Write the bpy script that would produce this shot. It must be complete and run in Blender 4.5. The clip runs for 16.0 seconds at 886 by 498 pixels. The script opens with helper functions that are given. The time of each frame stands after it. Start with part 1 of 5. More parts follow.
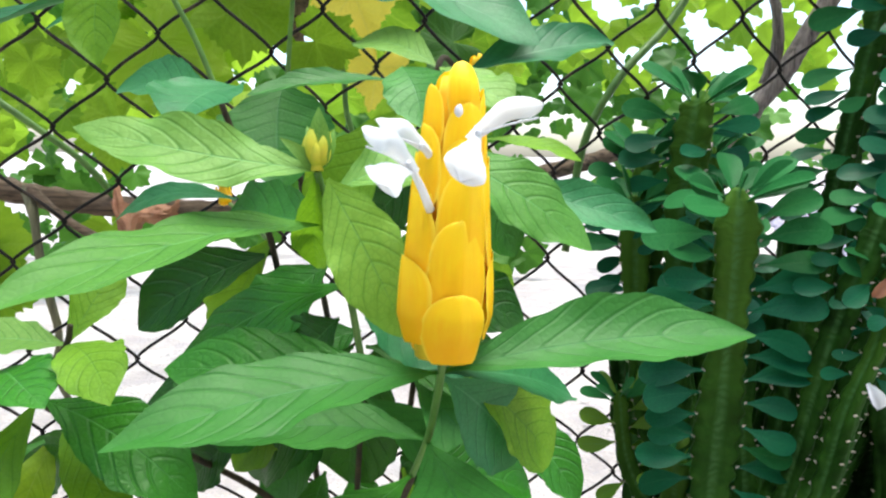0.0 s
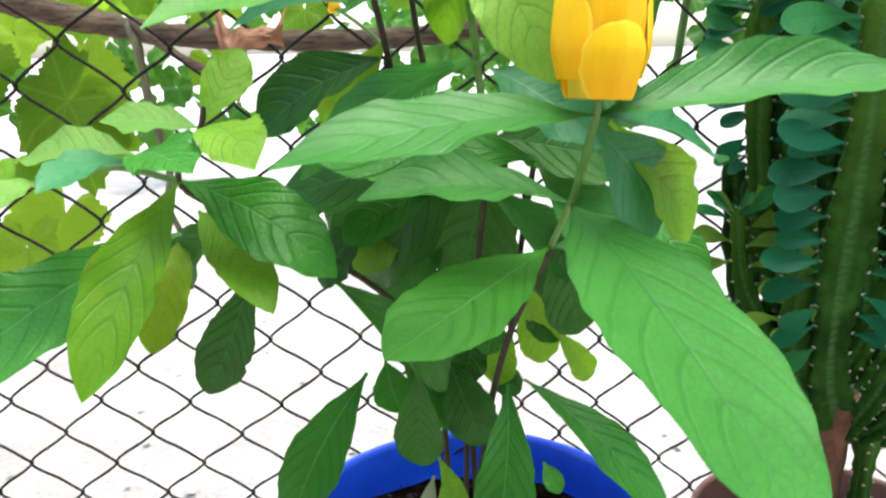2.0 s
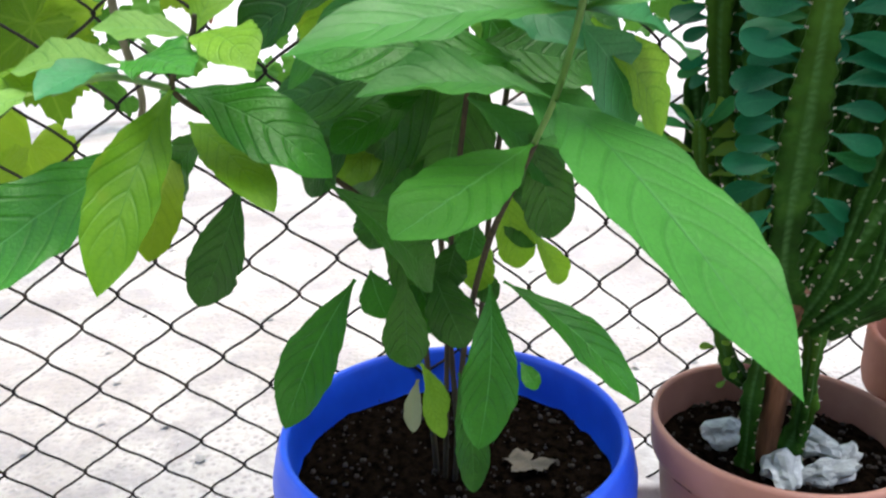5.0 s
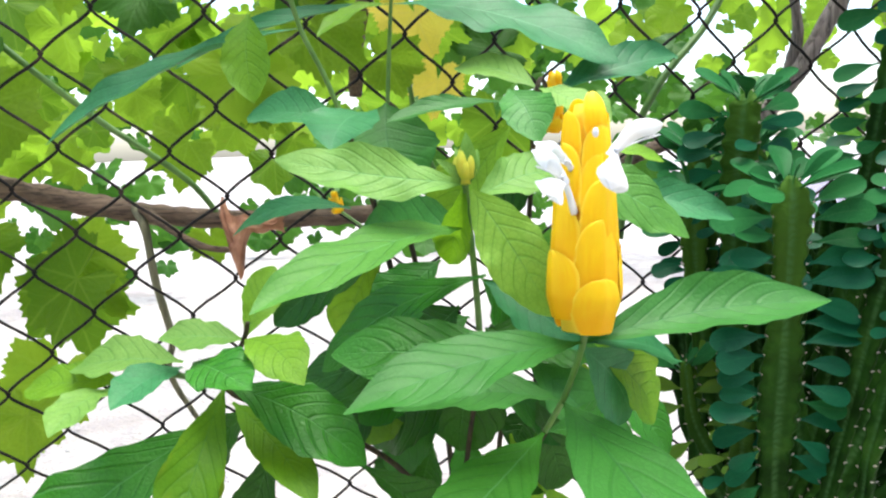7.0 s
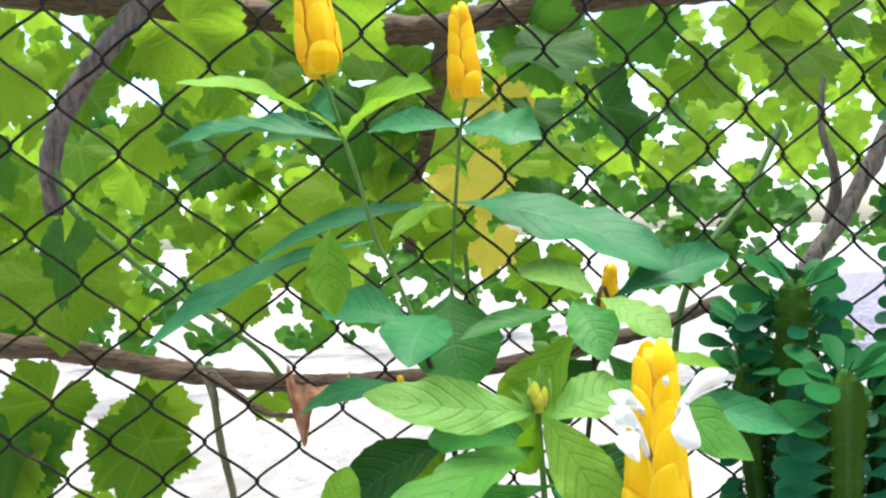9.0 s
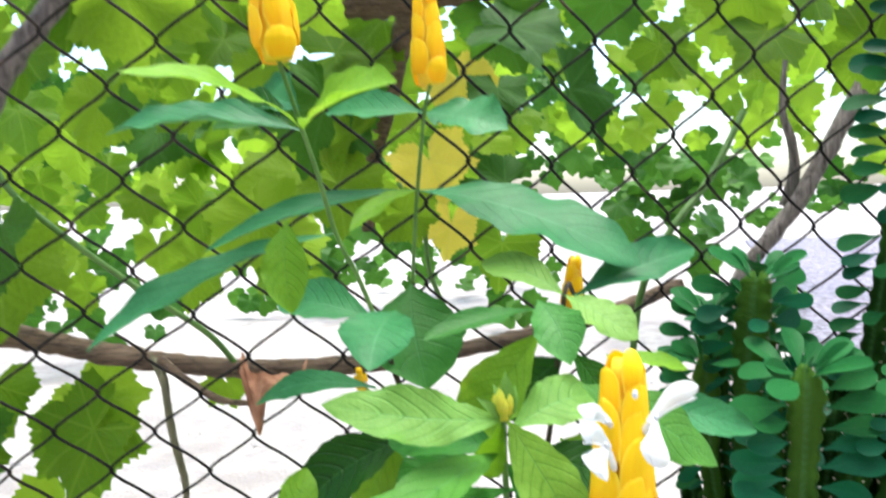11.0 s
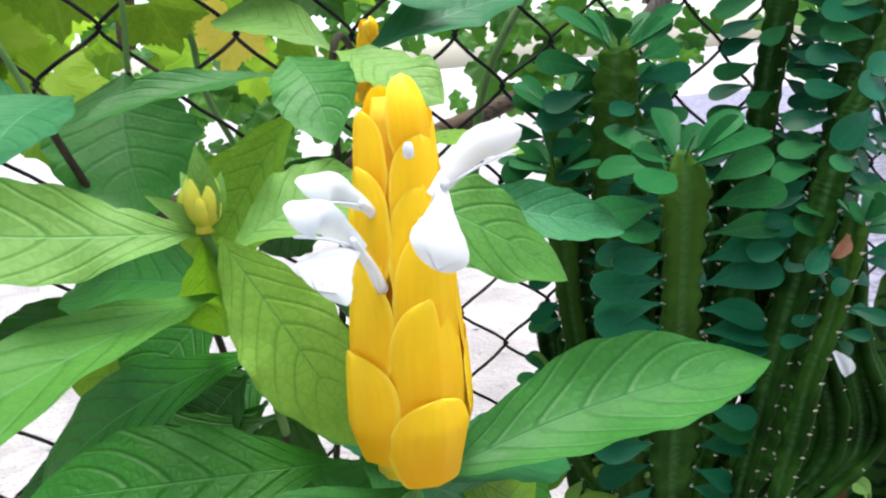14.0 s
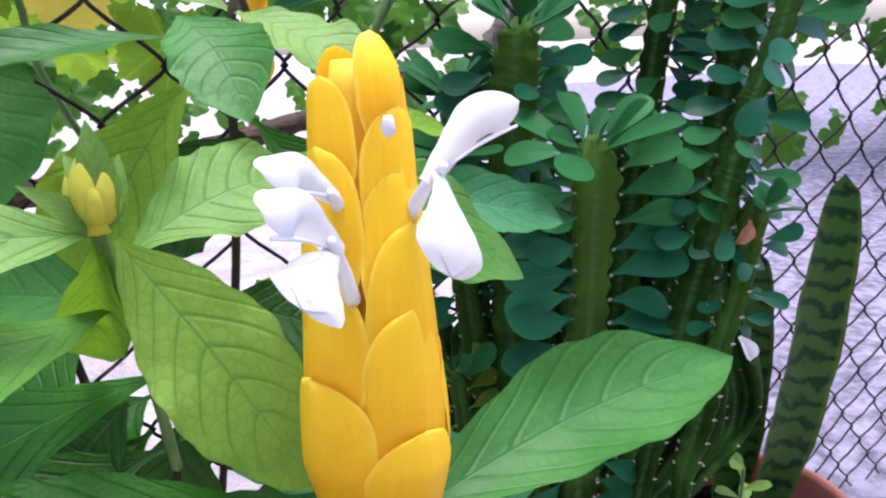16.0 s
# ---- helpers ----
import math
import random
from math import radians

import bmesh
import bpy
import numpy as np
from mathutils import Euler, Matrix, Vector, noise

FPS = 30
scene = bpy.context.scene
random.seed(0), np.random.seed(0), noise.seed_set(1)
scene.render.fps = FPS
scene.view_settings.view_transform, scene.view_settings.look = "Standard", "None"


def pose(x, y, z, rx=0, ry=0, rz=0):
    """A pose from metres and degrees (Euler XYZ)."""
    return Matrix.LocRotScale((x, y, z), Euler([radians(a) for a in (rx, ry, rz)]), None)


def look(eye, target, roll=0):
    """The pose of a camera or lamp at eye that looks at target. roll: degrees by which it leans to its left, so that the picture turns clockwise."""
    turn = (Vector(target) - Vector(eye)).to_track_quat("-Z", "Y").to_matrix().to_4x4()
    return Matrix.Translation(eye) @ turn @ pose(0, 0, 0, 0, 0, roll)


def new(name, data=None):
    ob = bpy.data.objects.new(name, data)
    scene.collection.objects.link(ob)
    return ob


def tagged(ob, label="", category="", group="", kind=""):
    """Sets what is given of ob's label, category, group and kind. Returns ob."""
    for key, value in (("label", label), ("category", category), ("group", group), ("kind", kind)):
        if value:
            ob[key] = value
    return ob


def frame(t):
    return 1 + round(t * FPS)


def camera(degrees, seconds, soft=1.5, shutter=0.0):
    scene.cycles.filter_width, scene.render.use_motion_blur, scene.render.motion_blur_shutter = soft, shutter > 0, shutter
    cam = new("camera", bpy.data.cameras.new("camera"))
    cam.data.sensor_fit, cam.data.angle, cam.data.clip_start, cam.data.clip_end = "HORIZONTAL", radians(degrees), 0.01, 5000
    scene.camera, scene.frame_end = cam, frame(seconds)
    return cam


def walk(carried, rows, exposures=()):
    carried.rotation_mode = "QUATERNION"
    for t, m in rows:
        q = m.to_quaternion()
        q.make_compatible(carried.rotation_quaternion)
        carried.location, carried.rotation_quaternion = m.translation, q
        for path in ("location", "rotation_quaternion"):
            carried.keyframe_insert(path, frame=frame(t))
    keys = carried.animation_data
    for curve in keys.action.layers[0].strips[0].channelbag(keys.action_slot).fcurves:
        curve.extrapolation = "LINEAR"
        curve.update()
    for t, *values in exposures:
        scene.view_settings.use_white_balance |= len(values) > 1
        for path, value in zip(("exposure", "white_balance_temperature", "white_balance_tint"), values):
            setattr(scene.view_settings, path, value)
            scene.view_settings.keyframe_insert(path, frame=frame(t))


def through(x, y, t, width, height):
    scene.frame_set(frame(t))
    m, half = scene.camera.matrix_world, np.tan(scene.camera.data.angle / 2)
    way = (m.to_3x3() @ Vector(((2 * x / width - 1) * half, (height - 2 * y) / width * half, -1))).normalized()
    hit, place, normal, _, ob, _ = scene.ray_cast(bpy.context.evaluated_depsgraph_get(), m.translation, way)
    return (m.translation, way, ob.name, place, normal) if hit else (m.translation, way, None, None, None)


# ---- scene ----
cam = camera(60.28, 16.0, soft=2.2, shutter=0.4)
PATH = [
    (0, (-0.0048, -0.0035, 0.5930), (-0.0051, 0.9890, 0.4709), 0.62),
    (0.5, (-0.0077, -0.0058, 0.5846), (-0.0303, 0.9832, 0.4389), 0.06),
    (1, (-0.0143, -0.0059, 0.5748), (-0.0684, 0.9737, 0.3813), -0.31),
    (1.5, (-0.0213, -0.0067, 0.5593), (-0.0976, 0.9634, 0.3289), -0.90),
    (2, (-0.0329, -0.0064, 0.5429), (-0.1164, 0.9576, 0.2907), -1.07),
    (2.5, (-0.0399, -0.0085, 0.5285), (-0.1118, 0.9384, 0.2151), -1.45),
    (2.8, (-0.0453, -0.0095, 0.5146), (-0.1175, 0.9265, 0.1699), -1.68),
    (3, (-0.0481, -0.0104, 0.5081), (-0.1151, 0.9206, 0.1493), -1.57),
    (3.2, (-0.0498, -0.0114, 0.5010), (-0.1038, 0.9146, 0.1272), -1.31),
    (5.3, (-0.0468, -0.0335, 0.5398), (-0.0612, 0.9214, 0.2434), -1.39),
    (5.5, (-0.0472, -0.0352, 0.5478), (-0.0523, 0.9262, 0.2725), -1.29),
    (6, (-0.0495, -0.0433, 0.5705), (-0.0404, 0.9338, 0.3581), -1.01),
    (6.5, (-0.0598, -0.0532, 0.5860), (-0.0498, 0.9337, 0.4244), -1.55),
    (7, (-0.0601, -0.0624, 0.6031), (-0.0619, 0.9289, 0.4713), -2.34),
    (7.5, (-0.0591, -0.0647, 0.6105), (-0.0632, 0.9278, 0.4878), -3.00),
    (8, (-0.0632, -0.0743, 0.6223), (-0.0943, 0.9239, 0.5715), -3.72),
    (8.5, (-0.0729, -0.0816, 0.6421), (-0.1104, 0.9174, 0.6166), -3.15),
    (8.7, (-0.0753, -0.0823, 0.6539), (-0.1155, 0.9168, 0.6389), -2.65),
    (10.8, (-0.0836, -0.0738, 0.6971), (-0.0842, 0.9250, 0.6491), -2.10),
    (11, (-0.0813, -0.0662, 0.6880), (-0.0619, 0.9312, 0.6184), -1.76),
    (11.5, (-0.0672, -0.0404, 0.6610), (-0.0198, 0.9503, 0.5335), -2.36),
    (12, (-0.0549, -0.0150, 0.6448), (0.0221, 0.9678, 0.4769), -2.74),
    (12.5, (-0.0380, 0.0081, 0.6305), (0.0552, 0.9832, 0.4292), -4.01),
    (13, (-0.0350, 0.0246, 0.6269), (0.0721, 0.9959, 0.4146), -4.72),
    (13.5, (-0.0340, 0.0479, 0.6269), (0.0990, 1.0139, 0.4051), -4.83),
    (14, (-0.0233, 0.0684, 0.6233), (0.1439, 1.0270, 0.3927), -4.68),
    (14.5, (-0.0216, 0.0783, 0.6212), (0.1558, 1.0338, 0.3855), -4.63),
    (15, (-0.0317, 0.0864, 0.6192), (0.2068, 1.0290, 0.3852), -3.63),
    (15.5, (-0.0426, 0.1005, 0.6161), (0.2802, 1.0164, 0.3777), -2.72),
    (16, (-0.0431, 0.1067, 0.6194), (0.3234, 1.0009, 0.3621), -3.01),
]
EXPOSURE = [(0.0, 2.14, 6500, 6.5), (0.5, 2.23, 6500, 8.5), (1.0, 2.32, 6500, 9.0), (1.5, 2.5, 6500, 6.5), (2.0, 2.46, 6500, 7.0), (2.5, 2.25, 6500, 6.0), (3.0, 1.98, 6500, 3.0), (3.2, 1.93, 6500, 2.7), (5.3, 2.38, 6500, 10.0), (5.5, 2.53, 6500, 10.3), (6.2, 2.5, 6500, 10.4), (7.0, 2.28, 6500, 8.0), (8.5, 2.15, 6500, 3.5), (11.0, 2.24, 6500, 6.0), (11.5, 1.98, 6500, 3.5), (12.0, 2.15, 6500, 5.5), (13.0, 2.12, 6500, 5.0), (14.0, 1.98, 6300, 10.0), (14.5, 1.96, 6000, 14.0), (15.0, 1.93, 5900, 21.0), (15.5, 1.95, 5850, 29.0), (16.0, 1.95, 5950, 31.0)]
walk(cam, [(t, look(eye, target, roll)) for t, eye, target, roll in PATH], EXPOSURE)

# ---- light: bright open shade, the sky and a wide veiled sun, high over the fence ----
world = bpy.data.worlds.new("world")
scene.world = world
world.use_nodes = True
wn, wl = world.node_tree.nodes, world.node_tree.links
sky = wn.new("ShaderNodeTexSky")
sky.sky_type = "NISHITA"
sky.sun_disc = False
sky.sun_elevation, sky.sun_rotation = radians(83), radians(60)
sky.air_density, sky.dust_density = 1.0, 2.5
wl.new(sky.outputs[0], wn["Background"].inputs[0])
wn["Background"].inputs[1].default_value = 0.115
sun = new("sun", bpy.data.lights.new("sun", "SUN"))
sun.data.energy, sun.data.angle, sun.data.color = 1.5, radians(45), (1.0, 0.98, 0.93)
sun.matrix_world = look((1.6, 1.3, 14), (0, 0.5, 0.3))


# ---- materials ----
class Mat:
    """A node material and short ways to wire it."""

    def __init__(self, name):
        self.m = bpy.data.materials.new(name)
        self.m.use_nodes = True
        self.n, self.l = self.m.node_tree.nodes, self.m.node_tree.links
        self.b = self.n["Principled BSDF"]
        self.out = self.n["Material Output"]

    def set(self, **kw):
        for k, v in kw.items():
            self.b.inputs[k.replace("_", " ")].default_value = v
        return self

    def put(self, value, socket):
        if hasattr(value, "is_output"):
            self.l.new(value, socket)
        else:
            socket.default_value = value

    def math(self, op, a, b=0.0, c=0.0):
        n = self.n.new("ShaderNodeMath")
        n.operation = op
        for i, v in enumerate((a, b, c)):
            self.put(v, n.inputs[i])
        return n.outputs[0]

    def noise(self, scale, detail=4.0, coord=None, rough=0.55):
        n = self.n.new("ShaderNodeTexNoise")
        n.inputs["Scale"].default_value, n.inputs["Detail"].default_value = scale, detail
        n.inputs["Roughness"].default_value = rough
        self.l.new(coord if coord is not None else self.coord(), n.inputs["Vector"])
        return n.outputs["Fac"]

    def coord(self, which="Object"):
        return self.n.new("ShaderNodeTexCoord").outputs[which]

    def stretch(self, scale, which="Object"):
        n = self.n.new("ShaderNodeMapping")
        n.inputs["Scale"].default_value = scale
        self.l.new(self.coord(which), n.inputs["Vector"])
        return n.outputs[0]

    def ramp(self, fac, stops):
        n = self.n.new("ShaderNodeValToRGB")
        e = n.color_ramp.elements
        while len(e) < len(stops):
            e.new(0.5)
        for s, (p, c) in zip(e, stops):
            s.position, s.color = p, (*c, 1)
        self.l.new(fac, n.inputs[0])
        return n.outputs[0]

    def mix(self, fac, a, b, kind="MIX"):
        n = self.n.new("ShaderNodeMix")
        n.data_type, n.blend_type = "RGBA", kind
        self.put(fac, n.inputs[0])
        for v, s in ((a, n.inputs[6]), (b, n.inputs[7])):
            self.put((*v, 1) if isinstance(v, tuple) and len(v) == 3 else v, s)
        return n.outputs[2]

    def step(self, x, lo, hi):
        n = self.n.new("ShaderNodeMapRange")
        n.interpolation_type = "SMOOTHSTEP"
        self.put(x, n.inputs[0])
        n.inputs[1].default_value, n.inputs[2].default_value = lo, hi
        return n.outputs[0]

    def bump(self, height, strength=0.3, distance=0.002):
        n = self.n.new("ShaderNodeBump")
        n.inputs["Strength"].default_value, n.inputs["Distance"].default_value = strength, distance
        self.l.new(height, n.inputs["Height"])
        self.l.new(n.outputs[0], self.b.inputs["Normal"])
        return n.outputs[0]

    def color(self, c):
        self.put((*c, 1) if isinstance(c, tuple) else c, self.b.inputs["Base Color"])
        return self

    def glow_through(self, colour, amount, normal=None):
        """Lets light through a thin blade."""
        t = self.n.new("ShaderNodeBsdfTranslucent")
        self.put(colour, t.inputs["Color"])
        if normal is not None:
            self.l.new(normal, t.inputs["Normal"])
        mx = self.n.new("ShaderNodeMixShader")
        mx.inputs[0].default_value = amount
        self.l.new(self.b.outputs[0], mx.inputs[1])
        self.l.new(t.outputs[0], mx.inputs[2])
        self.l.new(mx.outputs[0], self.out.inputs["Surface"])


def leaf_material(name, dark, light, vein, through=0.2, laterals=8.0, sweep=2.2, rough=0.45, spots=0.0, rib=(0.12, 0.33, 0.13), show=0.6, relief=0.16, spec=0.16):
    """A blade with a pale midrib and curved side veins, laid out by the blade's own UV (across, along)."""
    k = Mat(name)
    uv = k.n.new("ShaderNodeUVMap")
    sep = k.n.new("ShaderNodeSeparateXYZ")
    k.l.new(uv.outputs[0], sep.inputs[0])
    across = k.math("MULTIPLY", k.math("ABSOLUTE", k.math("SUBTRACT", sep.outputs[0], 0.5)), 2.0)
    along = sep.outputs[1]
    wob = k.math("MULTIPLY", k.math("SUBTRACT", k.noise(45, 2), 0.5), 0.28)
    bend = k.math("POWER", across, 1.4)
    phase = k.math("ADD", k.math("SUBTRACT", k.math("MULTIPLY", along, laterals), k.math("MULTIPLY", bend, sweep)), wob)
    near = k.math("ABSOLUTE", k.math("SUBTRACT", k.math("FRACT", phase), 0.5))
    side = k.math("SUBTRACT", 1.0, k.step(near, 0.012, 0.07))
    side = k.math("MULTIPLY", side, k.math("MULTIPLY", k.math("SUBTRACT", 1.0, k.step(across, 0.65, 1.0)), k.math("SUBTRACT", 1.0, k.step(along, 0.66, 0.92))))
    mid = k.math("SUBTRACT", 1.0, k.step(k.math("DIVIDE", across, k.math("SUBTRACT", 1.25, along)), 0.012, 0.05))
    fine = k.n.new("ShaderNodeTexVoronoi")
    fine.feature = "DISTANCE_TO_EDGE"
    fine.inputs["Scale"].default_value = 330
    k.l.new(k.coord(), fine.inputs["Vector"])
    net = k.math("SUBTRACT", 1.0, k.step(fine.outputs[0], 0.0, 0.12))
    info = k.n.new("ShaderNodeObjectInfo").outputs["Random"]
    mott = k.noise(38, 5)
    tone = k.math("ADD", k.math("MULTIPLY", mott, 0.7), k.math("MULTIPLY", info, 0.35))
    base = k.mix(k.step(tone, 0.25, 0.8), dark, light)
    base = k.mix(k.math("MULTIPLY", net, 0.3), base, vein)
    # quilted panels between veins are a little lighter in their middles
    base = k.mix(k.math("MULTIPLY", k.step(near, 0.15, 0.5), 0.09), base, light)
    base = k.mix(k.math("MULTIPLY", side, show), base, vein)
    base = k.mix(k.math("MULTIPLY", mid, 0.5), base, rib)
    if spots:
        blotch = k.step(k.noise(22, 3), 0.58, 0.7)
        base = k.mix(k.math("MULTIPLY", blotch, spots), base, (0.45, 0.42, 0.03))
    rim = k.step(across, 0.9, 1.0)
    base = k.mix(k.math("MULTIPLY", rim, 0.25), base, vein)
    k.color(base)
    k.set(Roughness=rough)
    k.put(k.math("ADD", rough - 0.08, k.math("MULTIPLY", k.noise(90, 3), 0.2)), k.b.inputs["Roughness"])
    k.b.inputs["Specular IOR Level"].default_value = spec
    height = k.math("ADD", k.math("MULTIPLY", k.math("MULTIPLY", k.step(near, 0.0, 0.17), k.math("SUBTRACT", 1.0, k.step(along, 0.7, 0.95))), 0.8), k.math("ADD", k.math("MULTIPLY", k.noise(260, 3), 0.22), k.math("MULTIPLY", k.step(fine.outputs[0], 0.0, 0.3), 0.16)))
    height = k.math("SUBTRACT", height, k.math("MULTIPLY", mid, 0.8))
    nrm = k.bump(height, relief, 0.0013)
    bright = k.mix(0.6, base, (light[0] * 1.5, light[1] * 1.4, light[2] * 0.6))
    k.glow_through(bright, through, nrm)
    return k.m


LEAF_MID = leaf_material("leaf_mid_green", (0.026, 0.13, 0.018), (0.062, 0.226, 0.042), (0.014, 0.085, 0.014), 0.24, rib=(0.045, 0.17, 0.055), show=0.5, relief=0.26, spec=0.19, rough=0.44)
LEAF_FRESH = leaf_material("leaf_fresh_green", (0.016, 0.115, 0.005), (0.045, 0.225, 0.017), (0.01, 0.08, 0.008), 0.24, rib=(0.13, 0.37, 0.11), show=0.4, relief=0.55, spec=0.3, rough=0.4)
LEAF_BROAD = leaf_material("leaf_broad_green", (0.018, 0.1, 0.01), (0.038, 0.16, 0.024), (0.014, 0.075, 0.012), 0.18, rib=(0.022, 0.1, 0.028), show=0.4, relief=0.36, spec=0.1, rough=0.48)
# lighter LEAF_MID: brightness put into the colour of one shaded leaf
LEAF_MID_LIFTED = leaf_material("leaf_mid_green_lifted", (0.04, 0.19, 0.018), (0.085, 0.3, 0.042), (0.018, 0.12, 0.015), 0.26, rib=(0.16, 0.4, 0.16), show=0.45, relief=0.45, spec=0.12)
LEAF_LIME = leaf_material("leaf_yellow_green", (0.11, 0.26, 0.012), (0.22, 0.42, 0.04), (0.035, 0.15, 0.01), 0.36, spots=0.25, rib=(0.06, 0.2, 0.04), show=0.6, relief=0.3, spec=0.18)
# LEAF_LIME brightened in colour to offset the shade on the leaf under the bud
LEAF_LIME_LIFTED = leaf_material("leaf_yellow_green_lifted", (0.16, 0.33, 0.035), (0.28, 0.48, 0.075), (0.045, 0.17, 0.015), 0.4, spots=0.25, rib=(0.07, 0.22, 0.06), show=0.65, relief=0.3, spec=0.2)
LEAF_OLIVE = leaf_material("leaf_olive_green", (0.07, 0.19, 0.008), (0.15, 0.32, 0.02), (0.03, 0.12, 0.008), 0.34, spots=0.2, rib=(0.05, 0.17, 0.03), show=0.6, relief=0.3, spec=0.16)
LEAF_PALE = leaf_material("leaf_pale_green", (0.12, 0.27, 0.045), (0.215, 0.38, 0.085), (0.06, 0.2, 0.03), 0.26, spots=0.12, rib=(0.15, 0.36, 0.13), show=0.7, relief=0.3, spec=0.18)
LEAF_SOFT = leaf_material("leaf_soft_green", (0.04, 0.15, 0.016), (0.085, 0.235, 0.038), (0.022, 0.11, 0.012), 0.24, rib=(0.1, 0.3, 0.1), show=0.6, relief=0.32, spec=0.16)
LEAF_BLUE = leaf_material("leaf_blue_green", (0.018, 0.125, 0.04), (0.052, 0.225, 0.078), (0.01, 0.08, 0.022), 0.14, rib=(0.11, 0.3, 0.14), show=0.45, relief=0.2, spec=0.22)
# darker green with the bush's inner shade put into its colour
LEAF_SHADED = leaf_material("leaf_shaded_green", (0.01, 0.062, 0.003), (0.031, 0.138, 0.008), (0.007, 0.045, 0.003), 0.14, rib=(0.06, 0.19, 0.04), show=0.4, relief=0.55, spec=0.24)
LEAF_YELLOW = leaf_material("leaf_yellowing", (0.11, 0.22, 0.006), (0.2, 0.32, 0.02), (0.07, 0.17, 0.012), 0.4, spots=0.2, rib=(0.2, 0.27, 0.05))
LEAF_GREY = leaf_material("leaf_withered", (0.13, 0.16, 0.09), (0.22, 0.25, 0.15), (0.2, 0.22, 0.12), 0.2)


def grape_material(name, dark, light, vein, through):
    """A palmate blade: veins fan out from the stalk, by the blade's UV (stalk at 0.5, 0.2)."""
    k = Mat(name)
    uv = k.n.new("ShaderNodeUVMap")
    sep = k.n.new("ShaderNodeSeparateXYZ")
    k.l.new(uv.outputs[0], sep.inputs[0])
    dx = k.math("SUBTRACT", sep.outputs[0], 0.5)
    dy = k.math("SUBTRACT", sep.outputs[1], 0.2)
    angle = k.math("ARCTAN2", dx, dy)
    dist = k.math("SQRT", k.math("ADD", k.math("MULTIPLY", dx, dx), k.math("MULTIPLY", dy, dy)))
    rays = k.math("ABSOLUTE", k.math("SUBTRACT", k.math("FRACT", k.math("ADD", k.math("DIVIDE", angle, 0.87), 0.5)), 0.5))
    main = k.math("SUBTRACT", 1.0, k.step(k.math("MULTIPLY", rays, dist), 0.002, 0.011))
    feather = k.math("ABSOLUTE", k.math("SUBTRACT", k.math("FRACT", k.math("SUBTRACT", k.math("MULTIPLY", dist, 13.0), k.math("MULTIPLY", rays, 3.6))), 0.5))
    side = k.math("MULTIPLY", k.math("SUBTRACT", 1.0, k.step(feather, 0.0, 0.07)), 0.6)
    veins = k.math("MAXIMUM", main, side)
    info = k.n.new("ShaderNodeNewGeometry").outputs["Random Per Island"]
    oinf = k.n.new("ShaderNodeObjectInfo").outputs["Random"]
    tone = k.math("ADD", k.math("MULTIPLY", k.noise(30, 4), 0.35), k.math("MULTIPLY", k.math("FRACT", k.math("ADD", info, oinf)), 0.75))
    base = k.mix(k.step(tone, 0.25, 0.8), dark, light)
    base = k.mix(k.math("MULTIPLY", veins, 0.3), base, vein)
    brown = k.step(k.noise(55, 4), 0.66, 0.72)
    base = k.mix(k.math("MULTIPLY", brown, 0.35), base, (0.16, 0.1, 0.03))
    k.color(base)
    k.set(Roughness=0.5)
    k.b.inputs["Specular IOR Level"].default_value = 0.15
    nrm = k.bump(k.math("ADD", k.math("MULTIPLY", k.step(feather, 0.0, 0.5), 0.7), k.noise(140, 3)), 0.35, 0.0015)
    k.glow_through(k.mix(0.4, base, (light[0] * 1.6, light[1] * 1.6, light[2] * 1.4)), through, nrm)
    return k.m


GRAPE = grape_material("grape_leaf_green", (0.035, 0.115, 0.008), (0.22, 0.36, 0.025), (0.25, 0.38, 0.055), 0.66)
GRAPE_DEEP = grape_material("grape_leaf_deep", (0.022, 0.09, 0.008), (0.065, 0.18, 0.018), (0.1, 0.24, 0.05), 0.35)
GRAPE_YELLOW = grape_material("grape_leaf_yellow", (0.58, 0.48, 0.06), (0.78, 0.66, 0.11), (0.55, 0.5, 0.16), 0.6)


def bark(name, dark, light, scale=60, along=2):
    """Fibrous bark; along: the axis that the fibres follow."""
    k = Mat(name)
    c = k.stretch(tuple(scale * (0.12 if i == along else 1.6) for i in range(3)))
    f = k.noise(1.0, 8, c, 0.65)
    k.color(k.ramp(f, [(0.3, dark), (0.55, light), (0.75, tuple(v * 1.5 for v in light))]))
    k.set(Roughness=0.85)
    k.bump(k.noise(1.6, 8, c, 0.7), 0.9, 0.004)
    return k.m


BARK = bark("vine_bark", (0.022, 0.013, 0.008), (0.2, 0.135, 0.085), 240, along=0)
BARK_GREY = bark("old_cane_bark", (0.04, 0.032, 0.028), (0.24, 0.2, 0.18), 150)
STEM_GREEN = Mat("green_stem")
STEM_GREEN.color(STEM_GREEN.ramp(STEM_GREEN.noise(70, 4), [(0.3, (0.06, 0.15, 0.02)), (0.7, (0.13, 0.26, 0.05))])).set(Roughness=0.5)
STEM_GREEN = STEM_GREEN.m
CANE_GREEN = bark("young_cane_bark", (0.05, 0.045, 0.025), (0.21, 0.2, 0.11), 130)
STEM_BROWN = bark("woody_stem", (0.018, 0.012, 0.006), (0.055, 0.042, 0.016), 160)


